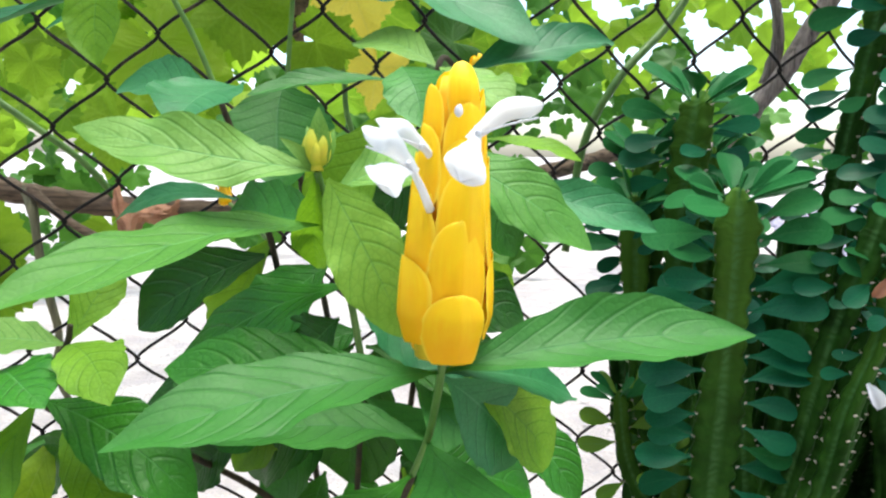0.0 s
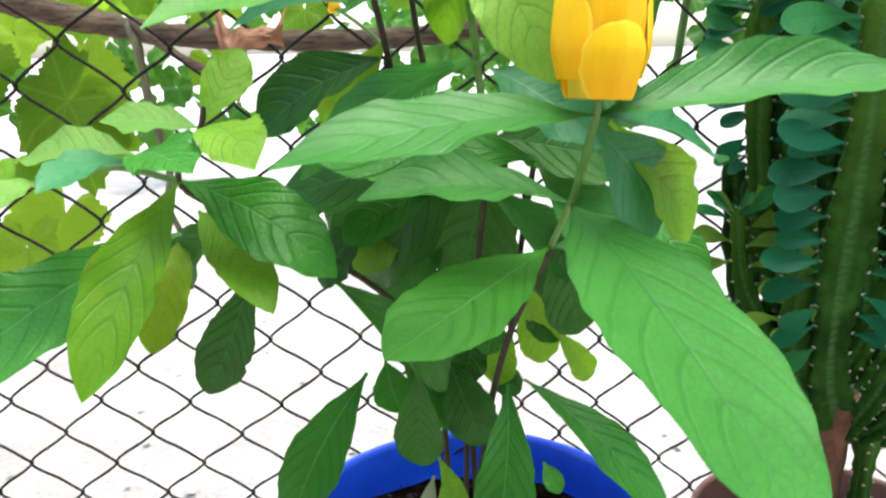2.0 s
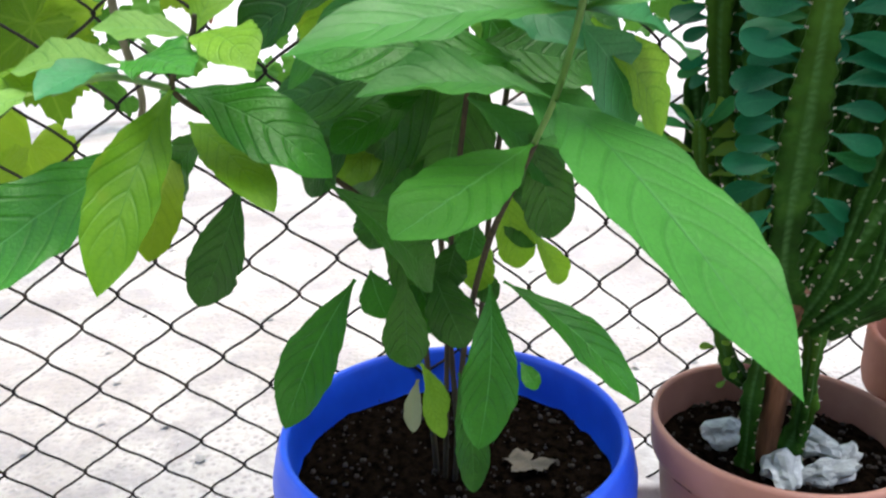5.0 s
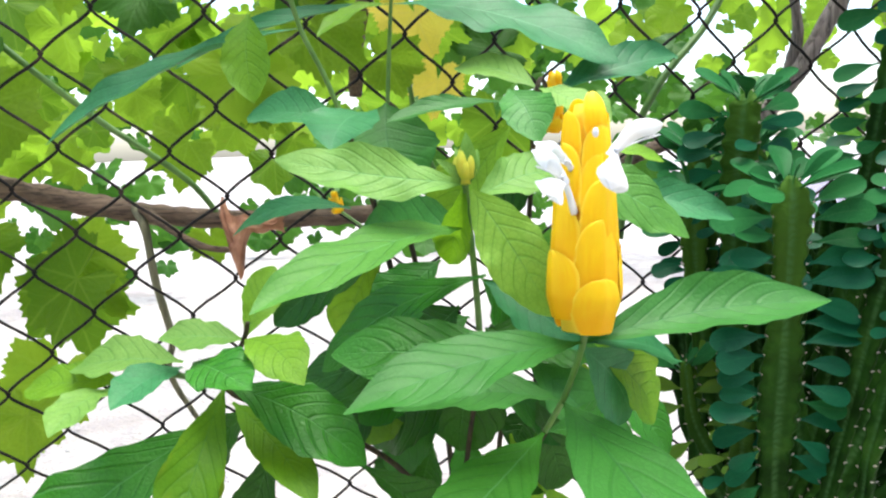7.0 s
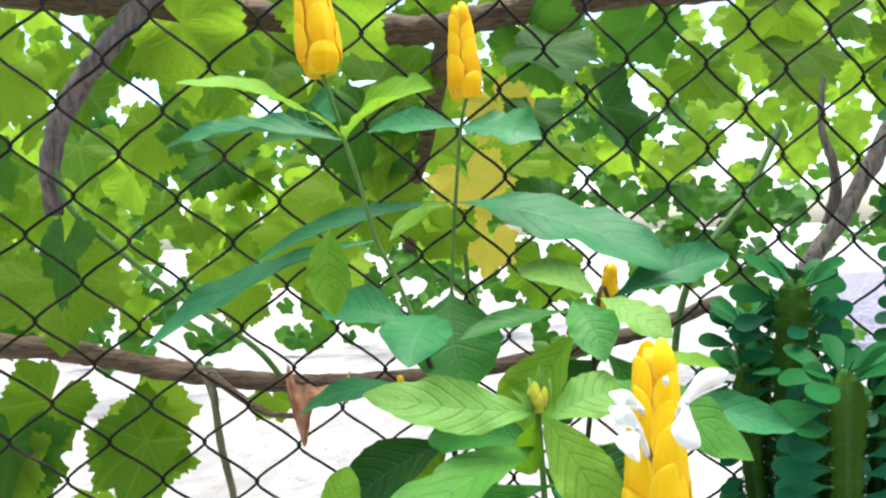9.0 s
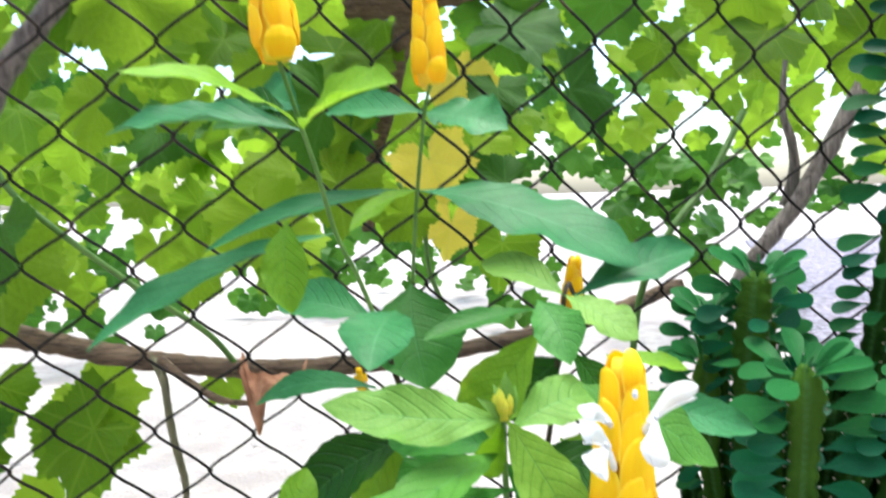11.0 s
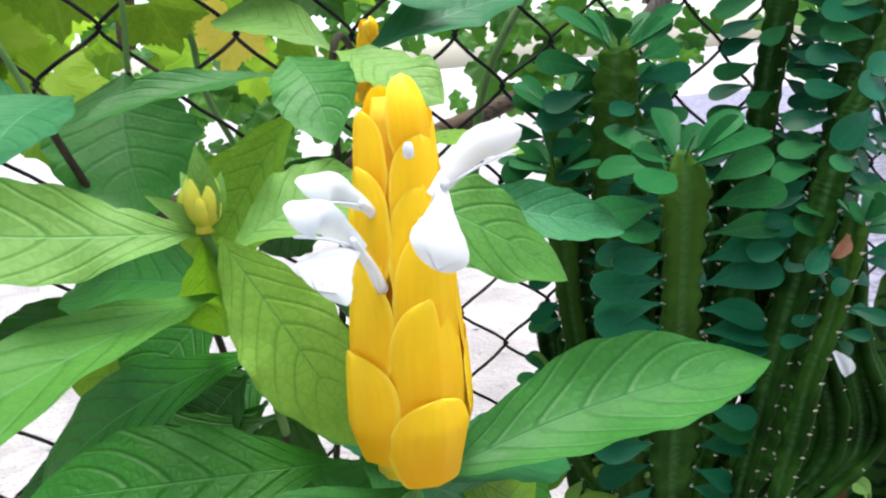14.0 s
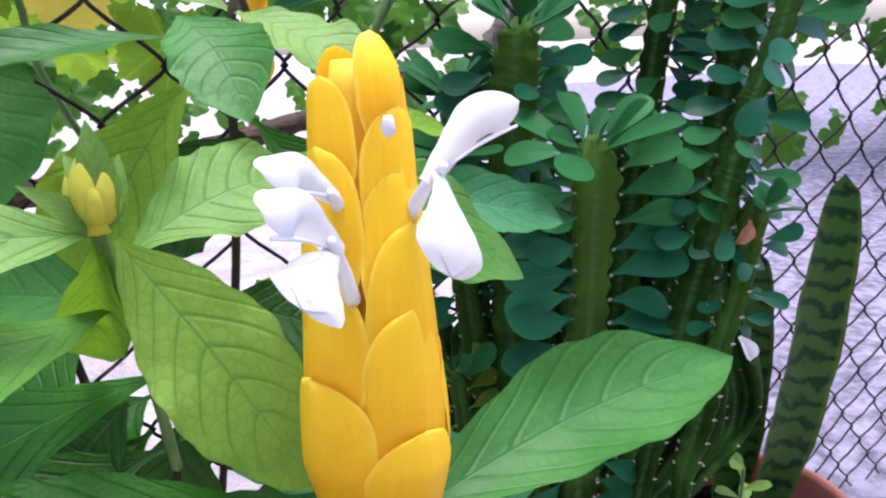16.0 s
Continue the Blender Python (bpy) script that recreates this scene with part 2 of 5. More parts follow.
def bract_material():
    k = Mat("golden_bract")
    uv = k.n.new("ShaderNodeUVMap")
    sep = k.n.new("ShaderNodeSeparateXYZ")
    k.l.new(uv.outputs[0], sep.inputs[0])
    lines = k.noise(1.0, 3, k.stretch((16, 2, 1), "UV"))
    base = k.mix(k.step(k.math("ADD", k.math("MULTIPLY", lines, 0.5), k.math("MULTIPLY", k.noise(120, 4), 0.5)), 0.3, 0.7), (0.95, 0.54, 0.003), (0.97, 0.64, 0.006))
    # deeper orange foot, put in as shade where the bracts overlap
    base = k.mix(k.math("MULTIPLY", k.math("SUBTRACT", 1.0, k.step(sep.outputs[1], 0.2, 0.62)), 0.6), base, (0.92, 0.42, 0.002))
    base = k.mix(k.math("MULTIPLY", k.step(sep.outputs[1], 0.5, 1.05), 0.6), base, (0.97, 0.72, 0.02))
    edge = k.step(k.math("ABSOLUTE", k.math("SUBTRACT", sep.outputs[0], 0.5)), 0.42, 0.5)
    base = k.mix(k.math("MULTIPLY", k.math("MAXIMUM", edge, k.step(sep.outputs[1], 0.93, 1.0)), 0.75), base, (0.97, 0.74, 0.06))
    k.color(base).set(Roughness=0.55)
    k.b.inputs["Specular IOR Level"].default_value = 0.25
    nrm = k.bump(k.math("ADD", lines, k.math("MULTIPLY", k.noise(500, 2), 0.3)), 0.18, 0.0006)
    k.glow_through(base, 0.22, nrm)
    return k.m


BRACT = bract_material()
PETAL = Mat("white_petal")
PETAL.color(PETAL.mix(PETAL.step(PETAL.noise(160, 3), 0.4, 0.7), (0.7, 0.715, 0.74), (0.8, 0.81, 0.83))).set(Roughness=0.5)
PETAL.bump(PETAL.noise(1.0, 3, PETAL.stretch((30, 4, 1), "UV")), 0.18, 0.0005)
PETAL.glow_through((0.8, 0.81, 0.82, 1), 0.4)
PETAL = PETAL.m
BUDMAT = Mat("yellow_green_bud")
BUDMAT.color(BUDMAT.mix(BUDMAT.step(BUDMAT.noise(150, 3), 0.35, 0.65), (0.5, 0.58, 0.045), (0.74, 0.7, 0.06))).set(Roughness=0.5)
BUDMAT.glow_through((0.6, 0.55, 0.05, 1), 0.3)
BUDMAT = BUDMAT.m


def cactus_material():
    k = Mat("cactus_skin")
    n = k.noise(34, 5)
    base = k.ramp(n, [(0.3, (0.003, 0.014, 0.001)), (0.55, (0.015, 0.055, 0.006)), (0.78, (0.042, 0.12, 0.015))])
    bands = k.n.new("ShaderNodeTexWave")
    bands.wave_type, bands.bands_direction = "BANDS", "Z"
    bands.inputs["Scale"].default_value, bands.inputs["Distortion"].default_value = 60, 16
    bands.inputs["Detail"].default_value = 3
    k.l.new(k.coord(), bands.inputs["Vector"])
    uv = k.n.new("ShaderNodeUVMap")
    sep = k.n.new("ShaderNodeSeparateXYZ")
    k.l.new(uv.outputs[0], sep.inputs[0])
    valley = k.math("SUBTRACT", 1.0, k.step(sep.outputs[0], 0.0, 0.45))
    # younger growth towards the tip is paler
    base = k.mix(k.math("MULTIPLY", k.step(sep.outputs[1], 0.4, 1.0), 0.7), base, (0.055, 0.13, 0.014))
    base = k.mix(k.math("MULTIPLY", k.math("MULTIPLY", k.math("ADD", 0.45, k.math("MULTIPLY", bands.outputs[1], 0.55)), valley), 0.6), base, (0.06, 0.15, 0.045))
    k.color(base).set(Roughness=0.6)
    k.b.inputs["Specular IOR Level"].default_value = 0.05
    k.bump(k.math("ADD", k.noise(150, 4), k.math("MULTIPLY", bands.outputs[1], 0.4)), 0.3, 0.002)
    return k.m


CACTUS = cactus_material()
SPINE = Mat("spine")
SPINE.color(SPINE.mix(SPINE.noise(300, 2), (0.28, 0.22, 0.15), (0.6, 0.54, 0.45))).set(Roughness=0.6)
SPINE = SPINE.m
CORK = bark("corky_trunk", (0.03, 0.014, 0.008), (0.16, 0.07, 0.03), 80)
CACT_LEAF = leaf_material("fleshy_leaf", (0.003, 0.052, 0.019), (0.01, 0.122, 0.047), (0.025, 0.16, 0.07), 0.05, 5.0, 2.0, 0.36, rib=(0.03, 0.15, 0.06), show=0.06, relief=0.08, spec=0.12)
CACT_LEAF_FRESH = leaf_material("fleshy_leaf_fresh", (0.008, 0.085, 0.018), (0.03, 0.17, 0.045), (0.06, 0.22, 0.08), 0.1, 5.0, 2.0, 0.32, rib=(0.07, 0.22, 0.07), show=0.08, relief=0.08, spec=0.06)
CACT_LEAF_YOUNG = leaf_material("fleshy_leaf_young", (0.1, 0.22, 0.02), (0.16, 0.3, 0.035), (0.14, 0.28, 0.06), 0.3, 5.0, 2.0, 0.36, show=0.15, relief=0.05)


def wire_material():
    k = Mat("fence_wire")
    r = k.noise(45, 5)
    k.color(k.ramp(r, [(0.35, (0.008, 0.0075, 0.0075)), (0.58, (0.022, 0.018, 0.016)), (0.76, (0.1, 0.068, 0.05))]))
    k.set(Roughness=0.6, Metallic=0.0)
    k.b.inputs["Specular IOR Level"].default_value = 0.12
    k.bump(k.noise(300, 4), 0.3, 0.0006)
    return k.m


WIRE = wire_material()


def plain(name, a, b, scale=25, rough=0.5, bump=0.2, dist=0.002, metal=0.0, detail=5):
    k = Mat(name)
    k.color(k.mix(k.step(k.noise(scale, detail), 0.3, 0.7), a, b)).set(Roughness=rough, Metallic=metal)
    k.bump(k.math("ADD", k.noise(scale * 6, 4), k.noise(scale * 1.5, 3)), bump, dist)
    return k.m


POT_BLUE = plain("blue_plastic", (0.005, 0.05, 0.5), (0.01, 0.085, 0.68), 14, 0.38, 0.06, 0.001)
POT_RED = plain("terracotta_plastic", (0.24, 0.105, 0.075), (0.32, 0.155, 0.115), 18, 0.55, 0.12, 0.0015)
POT_ORANGE = plain("terracotta_clay", (0.25, 0.075, 0.045), (0.34, 0.115, 0.07), 18, 0.7, 0.2, 0.0015)
SOIL = plain("potting_soil", (0.002, 0.0015, 0.0011), (0.014, 0.0095, 0.0065), 130, 0.95, 1.0, 0.006, detail=8)
for node in SOIL.node_tree.nodes:
    if node.type == "BSDF_PRINCIPLED":
        node.inputs["Specular IOR Level"].default_value = 0.0
STONE = plain("white_stone", (0.2, 0.22, 0.22), (0.55, 0.58, 0.58), 30, 0.8, 0.5, 0.003)
PEBBLE = plain("soil_grit", (0.003, 0.0022, 0.0017), (0.02, 0.013, 0.008), 260, 0.9, 0.5, 0.002)
DEADLEAF = plain("dead_leaf", (0.26, 0.1, 0.045), (0.48, 0.24, 0.13), 45, 0.7, 0.6, 0.002)
DRYLEAF = plain("dry_leaf_scrap", (0.035, 0.03, 0.02), (0.1, 0.082, 0.056), 60, 0.8, 0.6, 0.002)
CONCRETE = plain("concrete", (0.3, 0.28, 0.27), (0.46, 0.43, 0.42), 20, 0.85, 0.5, 0.003)
SLAB = plain("lilac_grey_gravel", (0.085, 0.078, 0.098), (0.28, 0.26, 0.32), 34, 0.85, 0.8, 0.006, detail=8)
WALL_GREY = plain("unseen_wall_grey", (0.16, 0.15, 0.13), (0.22, 0.2, 0.18), 3, 0.9, 0.3, 0.003)


def ground_material():
    k = Mat("pale_sandy_ground")
    big = k.noise(4.5, 6)
    mid = k.noise(13, 6)
    base = k.ramp(big, [(0.34, (0.26, 0.2, 0.165)), (0.44, (0.5, 0.43, 0.365)), (0.54, (0.84, 0.78, 0.69))])
    base = k.mix(k.step(mid, 0.45, 0.7), base, (0.29, 0.26, 0.265))
    grit = k.n.new("ShaderNodeTexVoronoi")
    grit.inputs["Scale"].default_value = 95
    k.l.new(k.coord(), grit.inputs["Vector"])
    base = k.mix(k.math("MULTIPLY", k.step(grit.outputs["Distance"], 0.1, 0.45), 0.3), (0.22, 0.2, 0.2), base)
    base = k.mix(0.75, k.mix(k.noise(240, 3), (0.3, 0.26, 0.25), (0.62, 0.57, 0.53)), base)
    k.color(base).set(Roughness=0.95)
    k.bump(k.math("ADD", k.noise(40, 7), k.math("MULTIPLY", grit.outputs["Distance"], 0.5)), 0.7, 0.012)
    return k.m


GROUND = ground_material()

# ---- builders ----
WORLD_OF = {}


def thing(name, at, label, category, group="", kind=""):
    """An Empty at the thing's base."""
    ob = new(name)
    ob.empty_display_size = 0.02
    ob.matrix_basis = Matrix.Translation(at)
    WORLD_OF[ob] = ob.matrix_basis.copy()
    return tagged(ob, label, category, group, kind)


def hang(ob, parent, m=None):
    """Puts ob under parent without moving it; m is its place in the world."""
    m = m or Matrix.Identity(4)
    ob.matrix_basis = m
    WORLD_OF[ob] = m.copy()
    if parent is not None:
        ob.parent = parent
        ob.matrix_parent_inverse = WORLD_OF[parent].inverted()
    return ob


def mesh_of(name, verts, faces, mats, uv=None, smooth=True, slots=None):
    me = bpy.data.meshes.new(name)
    me.from_pydata([tuple(v) for v in verts], [], faces)
    for m in mats if isinstance(mats, (list, tuple)) else [mats]:
        me.materials.append(m)
    if smooth:
        me.polygons.foreach_set("use_smooth", [True] * len(me.polygons))
    if slots is not None:
        me.polygons.foreach_set("material_index", slots)
    if uv is not None:
        layer = me.uv_layers.new(name="UVMap")
        idx = np.empty(len(me.loops), dtype=np.int32)
        me.loops.foreach_get("vertex_index", idx)
        layer.data.foreach_set("uv", np.asarray(uv, dtype=np.float32)[idx].ravel())
    me.update()
    return me


def part(name, me, parent, label="", m=None):
    ob = new(name, me)
    hang(ob, parent, m)
    return tagged(ob, label) if label else ob


def grid_faces(nu, nv, wrap=False):
    out = []
    for j in range(nv - 1):
        for i in range(nu if wrap else nu - 1):
            a, b = j * nu + i, j * nu + (i + 1) % nu
            out.append((a, b, b + nu, a + nu))
    return out


def smooth_path(pts, n):
    """n points along a Catmull-Rom line through pts."""
    p = [Vector(q) for q in pts]
    p = [2 * p[0] - p[1]] + p + [2 * p[-1] - p[-2]]
    out = []
    segs = len(p) - 3
    for i in range(n):
        s = i / (n - 1) * segs
        k = min(int(s), segs - 1)
        t = s - k
        a, b, c, d = p[k:k + 4]
        out.append(0.5 * ((2 * b) + (c - a) * t + (2 * a - 5 * b + 4 * c - d) * t * t + (3 * b - a - 3 * c + d) * t ** 3))
    return out


def tube(pts, radius, sides=8, rough=0.0, seed=0, close=True):
    """Verts and faces of a tube; radius is a number or a function of 0..1."""
    verts, faces = [], []
    n = len(pts)
    side = Vector((1, 0, 0))
    for i, p in enumerate(pts):
        d = (pts[min(i + 1, n - 1)] - pts[max(i - 1, 0)]).normalized()
        side = (side - d * side.dot(d))
        if side.length < 1e-4:
            side = d.orthogonal()
        side.normalize()
        up = d.cross(side)
        r = radius(i / (n - 1)) if callable(radius) else radius
        for k in range(sides):
            a = 2 * math.pi * k / sides
            o = side * math.cos(a) + up * math.sin(a)
            q = r
            if rough:
                q = r * (1 + rough * noise.noise((p + o * 0.02) * 90 + Vector((seed, 0, 0))))
            verts.append(p + o * q)
    faces = grid_faces(sides, n, True)
    if close:
        faces.append(tuple(range(sides - 1, -1, -1)))
        faces.append(tuple(range((n - 1) * sides, n * sides)))
    return verts, faces


def frame_of(base, tip, normal):
    """Pose of a blade: y from base to tip, z near normal."""
    b, t, n = Vector(base), Vector(tip), Vector(normal)
    y = (t - b).normalized()
    x = y.cross(n).normalized()
    z = x.cross(y)
    m = Matrix((x, y, z)).transposed().to_4x4()
    m.translation = b
    return m, (t - b).length


def blade(length, width, arch=0.12, cup=0.1, wave=0.03, seed=0, a=1.2, b=1.1, nv=34, nu=11, laterals=8.0, sweep=2.2, quilt=0.009, twist=0.0, curl=0.0, nick=0):
    """Verts, faces and UV of a leaf in its own frame, with quilting between the side veins and a wavy edge."""
    rnd = random.Random(seed)
    ph = [rnd.uniform(0, 6.28) for _ in range(6)]
    sway = rnd.uniform(-0.05, 0.05)
    nicks = [(rnd.uniform(0.12, 0.85), rnd.choice((-1, 1)), rnd.uniform(0.03, 0.11), rnd.uniform(0.01, 0.025)) for _ in range(nick)]
    peak = (a / (a + b)) ** a * (b / (a + b)) ** b
    verts, uv = [], []
    for j in range(nv):
        t = j / (nv - 1)
        f = (max(t, 0) ** a) * (max(1 - t, 0) ** b) / peak
        petiole = 0.0022 / width if t < 0.9 else 0
        half = 0.5 * width * max(f, petiole)
        zc = arch * length * 4 * t * (1 - t) - curl * length * t ** 3 + curl * length * t
        xc = sway * length * math.sin(math.pi * t)
        for i in range(nu):
            u = 2 * i / (nu - 1) - 1
            edge = 1 + (0.03 * math.sin(23 * t + ph[0] + (2.1 if u > 0 else 0)) + 0.02 * math.sin(53 * t + ph[3] + u)) * abs(u) ** 3
            for at, sgn, deep, wide in nicks:
                if u * sgn > 0:
                    edge -= deep * abs(u) ** 5 * math.exp(-((t - at) / wide) ** 2)
            x = u * half * edge
            phase = t * laterals - sweep * abs(u) ** 1.4
            q = quilt * width * (0.5 - abs((phase % 1.0) - 0.5)) * 2 * (1 - abs(u) ** 4) * min(1, 4 * f)
            z = zc + cup * half * 2 * u * u - 0.02 * half * (1 - min(1, abs(u) * 6)) + q
            z += wave * width * abs(u) ** 2 * (math.sin(11 * t + ph[1] + (1.7 if u > 0 else 0)) + 0.45 * abs(u) * math.sin(29 * t + ph[2] + (0.9 if u > 0 else 0))) * f
            tw = twist * (t - 0.5)
            x, dz = x * math.cos(tw), x * math.sin(tw)
            verts.append((x + xc, t * length, z + dz))
            uv.append((i / (nu - 1), t))
    return verts, grid_faces(nu, nv), uv


LEAF_SEED = [100]


def add_leaf(parent, base, tip, width, normal, mat, arch=0.1, label="", name="leaf", **kw):
    LEAF_SEED[0] += 1
    m, length = frame_of(base, tip, normal)
    v, f, uv = blade(length, width, arch, seed=LEAF_SEED[0], **kw)
    return part(name, mesh_of(name, v, f, mat, uv), parent, label, m)


def add_tube(parent, name, pts, radius, mat, n=24, sides=8, rough=0.0, label=""):
    v, f = tube(smooth_path(pts, n), radius, sides, rough, len(name))
    return part(name, mesh_of(name, v, f, mat), parent, label)


def lathe(profile, sides=72):
    """Verts and faces of a turned shape from (radius, height) pairs."""
    verts = []
    for r, z in profile:
        for k in range(sides):
            a = 2 * math.pi * k / sides
            verts.append((r * math.cos(a), r * math.sin(a), z))
    return verts, grid_faces(sides, len(profile), True)


def lump(radius, seed, squash=(1, 1, 1), detail=3, rough=0.3):
    """An uneven stone."""
    bm = bmesh.new()
    bmesh.ops.create_icosphere(bm, subdivisions=detail, radius=1)
    for v in bm.verts:
        c = v.co.copy()
        k = 1 + rough * noise.noise(c * 1.3 + Vector((seed, 0, 0))) + rough * 0.35 * noise.noise(c * 3.7 + Vector((0, seed, 0)))
        v.co = Vector((c.x * squash[0], c.y * squash[1], c.z * squash[2])) * radius * k
    return bm


def mesh_from_bm(name, bm, mat):
    me = bpy.data.meshes.new(name)
    bm.to_mesh(me)
    bm.free()
    me.materials.append(mat)
    me.polygons.foreach_set("use_smooth", [True] * len(me.polygons))
    return me


# ---- setting: the ground and the wall behind the camera ----
def build_ground():
    n = 120
    xs = [math.copysign(abs(s) ** 2.2 * 400, s) for s in np.linspace(-1, 1, n)]
    verts = []
    for y in xs:
        for x in xs:
            near = max(0.0, 1 - (abs(x) + abs(y)) / 8)
            z = near * (0.012 * noise.noise(Vector((x * 3, y * 3, 0))) + 0.005 * noise.noise(Vector((x * 14, y * 14, 3))))
            verts.append((x, y, z - 0.012))
    ob = new("ground", mesh_of("ground", verts, grid_faces(n, n), GROUND))
    hang(ob, None)
    tagged(ob, "pale sandy gravelly ground that runs under the fence", "ground", kind="structure")
    rnd = random.Random(4)
    verts, faces = [], []
    for _ in range(1500):
        x, y = rnd.uniform(-1.6, 2.2), rnd.uniform(0.35, 3.6)
        s = rnd.choice((0.002, 0.003, 0.004, 0.006, 0.008)) * rnd.uniform(0.7, 1.3)
        o = len(verts)
        a = rnd.uniform(0, 3)
        for dx, dy, dz in ((1, 0, 0), (0, 1, 0), (-1, 0, 0), (0, -1, 0), (0.1, 0.1, 0.7)):
            c, q = dx * math.cos(a) - dy * math.sin(a), dx * math.sin(a) + dy * math.cos(a)
            verts.append((x + c * s * rnd.uniform(0.7, 1.3), y + q * s * rnd.uniform(0.7, 1.3), dz * s * 0.9 - 0.006))
        faces += [(o, o + 1, o + 4), (o + 1, o + 2, o + 4), (o + 2, o + 3, o + 4), (o + 3, o, o + 4)]
    ob = new("gravel", mesh_of("gravel", verts, faces, CONCRETE, smooth=False))
    hang(ob, None)
    tagged(ob, "loose grey and pink gravel scattered over the ground", "gravel", kind="stuff")


build_ground()


def build_gravel_bed():
    """A grey gravel bed with an uneven rim, beside the arbour."""
    n = 90
    verts = []
    for j in range(n):
        for i in range(n):
            u, v = i / (n - 1), j / (n - 1)
            y = 0.56 + v ** 1.5 * 9.0
            x = 0.42 + 0.37 * y + u ** 1.5 * 7.0 + 0.05 * noise.noise(Vector((y * 4, 0, 2))) * (1 - u)
            h = 0.012 * noise.noise(Vector((x * 7, y * 7, 0))) + 0.008 * noise.noise(Vector((x * 25, y * 25, 0)))
            rim = min(1, 70 * u, 70 * v)
            verts.append((x, y, -0.02 + 0.035 * rim + h * rim))
    ob = new("gravel_bed", mesh_of("gravel_bed", verts, grid_faces(n, n), SLAB))
    hang(ob, None)
    tagged(ob, "lilac-grey gravel bed beside the arbour", "gravel", kind="structure")


build_gravel_bed()


# ---- the chain-link fence ----
def fence_y(x, z):
    return 0.638 + 0.138 * x - 0.198 * z


def fence_point(u, v):
    x = -0.289 + 0.0352 * u if u <= 5 else -0.113 + 0.031 * (u - 5)
    k = -0.05 - 0.05 * min(max(v / 12, 0), 1)
    x += 0.004 * noise.noise(Vector((u * 0.3, v * 0.3, 5)))
    z = 0.332 + 0.0311 * v + (x + 0.289) * k + 0.004 * noise.noise(Vector((u * 0.25, v * 0.25, 9)))
    return Vector((x, fence_y(x, z) + 0.006 * noise.noise(Vector((u * 0.2, v * 0.2, 1))), z))


def build_fence():
    root = thing("chain_link_fence", fence_point(0, -9), "dark weathered chain-link fence with diamond mesh, grown through by vines", "fence", kind="structure")
    for j in range(-46, 66):
        pts = []
        for v in range(-10, 32):
            u = j if (j + v) % 2 == 0 else j + 1
            w = j + 1 if u == j else j
            p, q = fence_point(u, v), fence_point(w, v + 1)
            out = 1 if u == j + 1 else -1
            over = 0.0015 if out > 0 else -0.0015
            pts.append(p + Vector((out * 0.0012, 0, 0)))
            for t in (0.13, 0.32, 0.5, 0.68, 0.87):
                bend = 0.55 * t + 0.45 * t * t * (3 - 2 * t)
                m = p.lerp(q, t)
                m.x = p.x + (q.x - p.x) * bend + 0.0012 * out * (1 - 2 * bend)
                m.y += over * math.cos(math.pi * t) * (1 if t < 0.5 else -1) * -1
                pts.append(m)
        v, f = tube(pts, 0.0012, 5)
        part("wire", mesh_of("wire", v, f, WIRE), root)


build_fence()

# ---- grape vine ----
def grape_outline():
    """Closed outline of a five-lobed toothed blade, stalk at the origin, about 1 wide."""
    lobes = [(0.0, 0.66, 0.4), (0.95, 0.6, 0.38), (-0.95, 0.6, 0.38), (1.95, 0.53, 0.4), (-1.95, 0.53, 0.4)]
    pts = []
    n = 76
    for i in range(n):
        a = -2.85 + 5.7 * i / (n - 1)
        r = 0.30
        for c, size, w in lobes:
            r = max(r, size * math.exp(-((a - c) / w) ** 2 * 0.75))
        r = max(r, 0.5 * math.cos(min(abs(a), 2.6) * 0.25))
        tooth = abs((i * 0.5) % 1.0 - 0.5) * 2
        r *= 1 + 0.075 * (tooth - 0.5) * (1 + 0.6 * math.sin(i * 1.9))
        if abs(a) > 2.5:
            r *= 1 - 0.35 * (abs(a) - 2.5) / 0.35
        pts.append((r * math.sin(a), r * math.cos(a)))
    return pts


OUTLINE = grape_outline()


def grape_blade(seed, size=1.0, low=False):
    """Verts, faces, UV of a grape leaf about size wide, y from the stalk to the tip."""
    rnd = random.Random(seed)
    out = OUTLINE[::3] if low else OUTLINE
    rings = (0.0, 0.55, 1.0) if low else (0.0, 0.3, 0.6, 0.82, 1.0)
    fold, droop, ph = rnd.uniform(-0.1, 0.3), rnd.uniform(0.05, 0.35), rnd.uniform(0, 6.28)
    sx = rnd.uniform(0.88, 1.12)
    verts, uv = [(0, 0, 0)], [(0.5, 0.2)]
    n = len(out)
    for r in rings[1:]:
        for i, (x, y) in enumerate(out):
            x, y = x * r * sx, y * r
            z = fold * abs(x) - droop * max(0, y) ** 2 + 0.05 * r * r * math.sin(5 * math.atan2(x, y) + ph)
            z += 0.03 * noise.noise(Vector((x * 4 + seed, y * 4, 0)))
            verts.append((x * size, y * size, z * size))
            uv.append((0.5 + x * 0.5, 0.2 + y * 0.5))
    faces = [(0, 1 + i, 2 + i) for i in range(n - 1)]
    for k in range(len(rings) - 2):
        o = 1 + k * n
        faces += [(o + i, o + n + i, o + n + i + 1, o + i + 1) for i in range(n - 1)]
    return verts, faces, uv


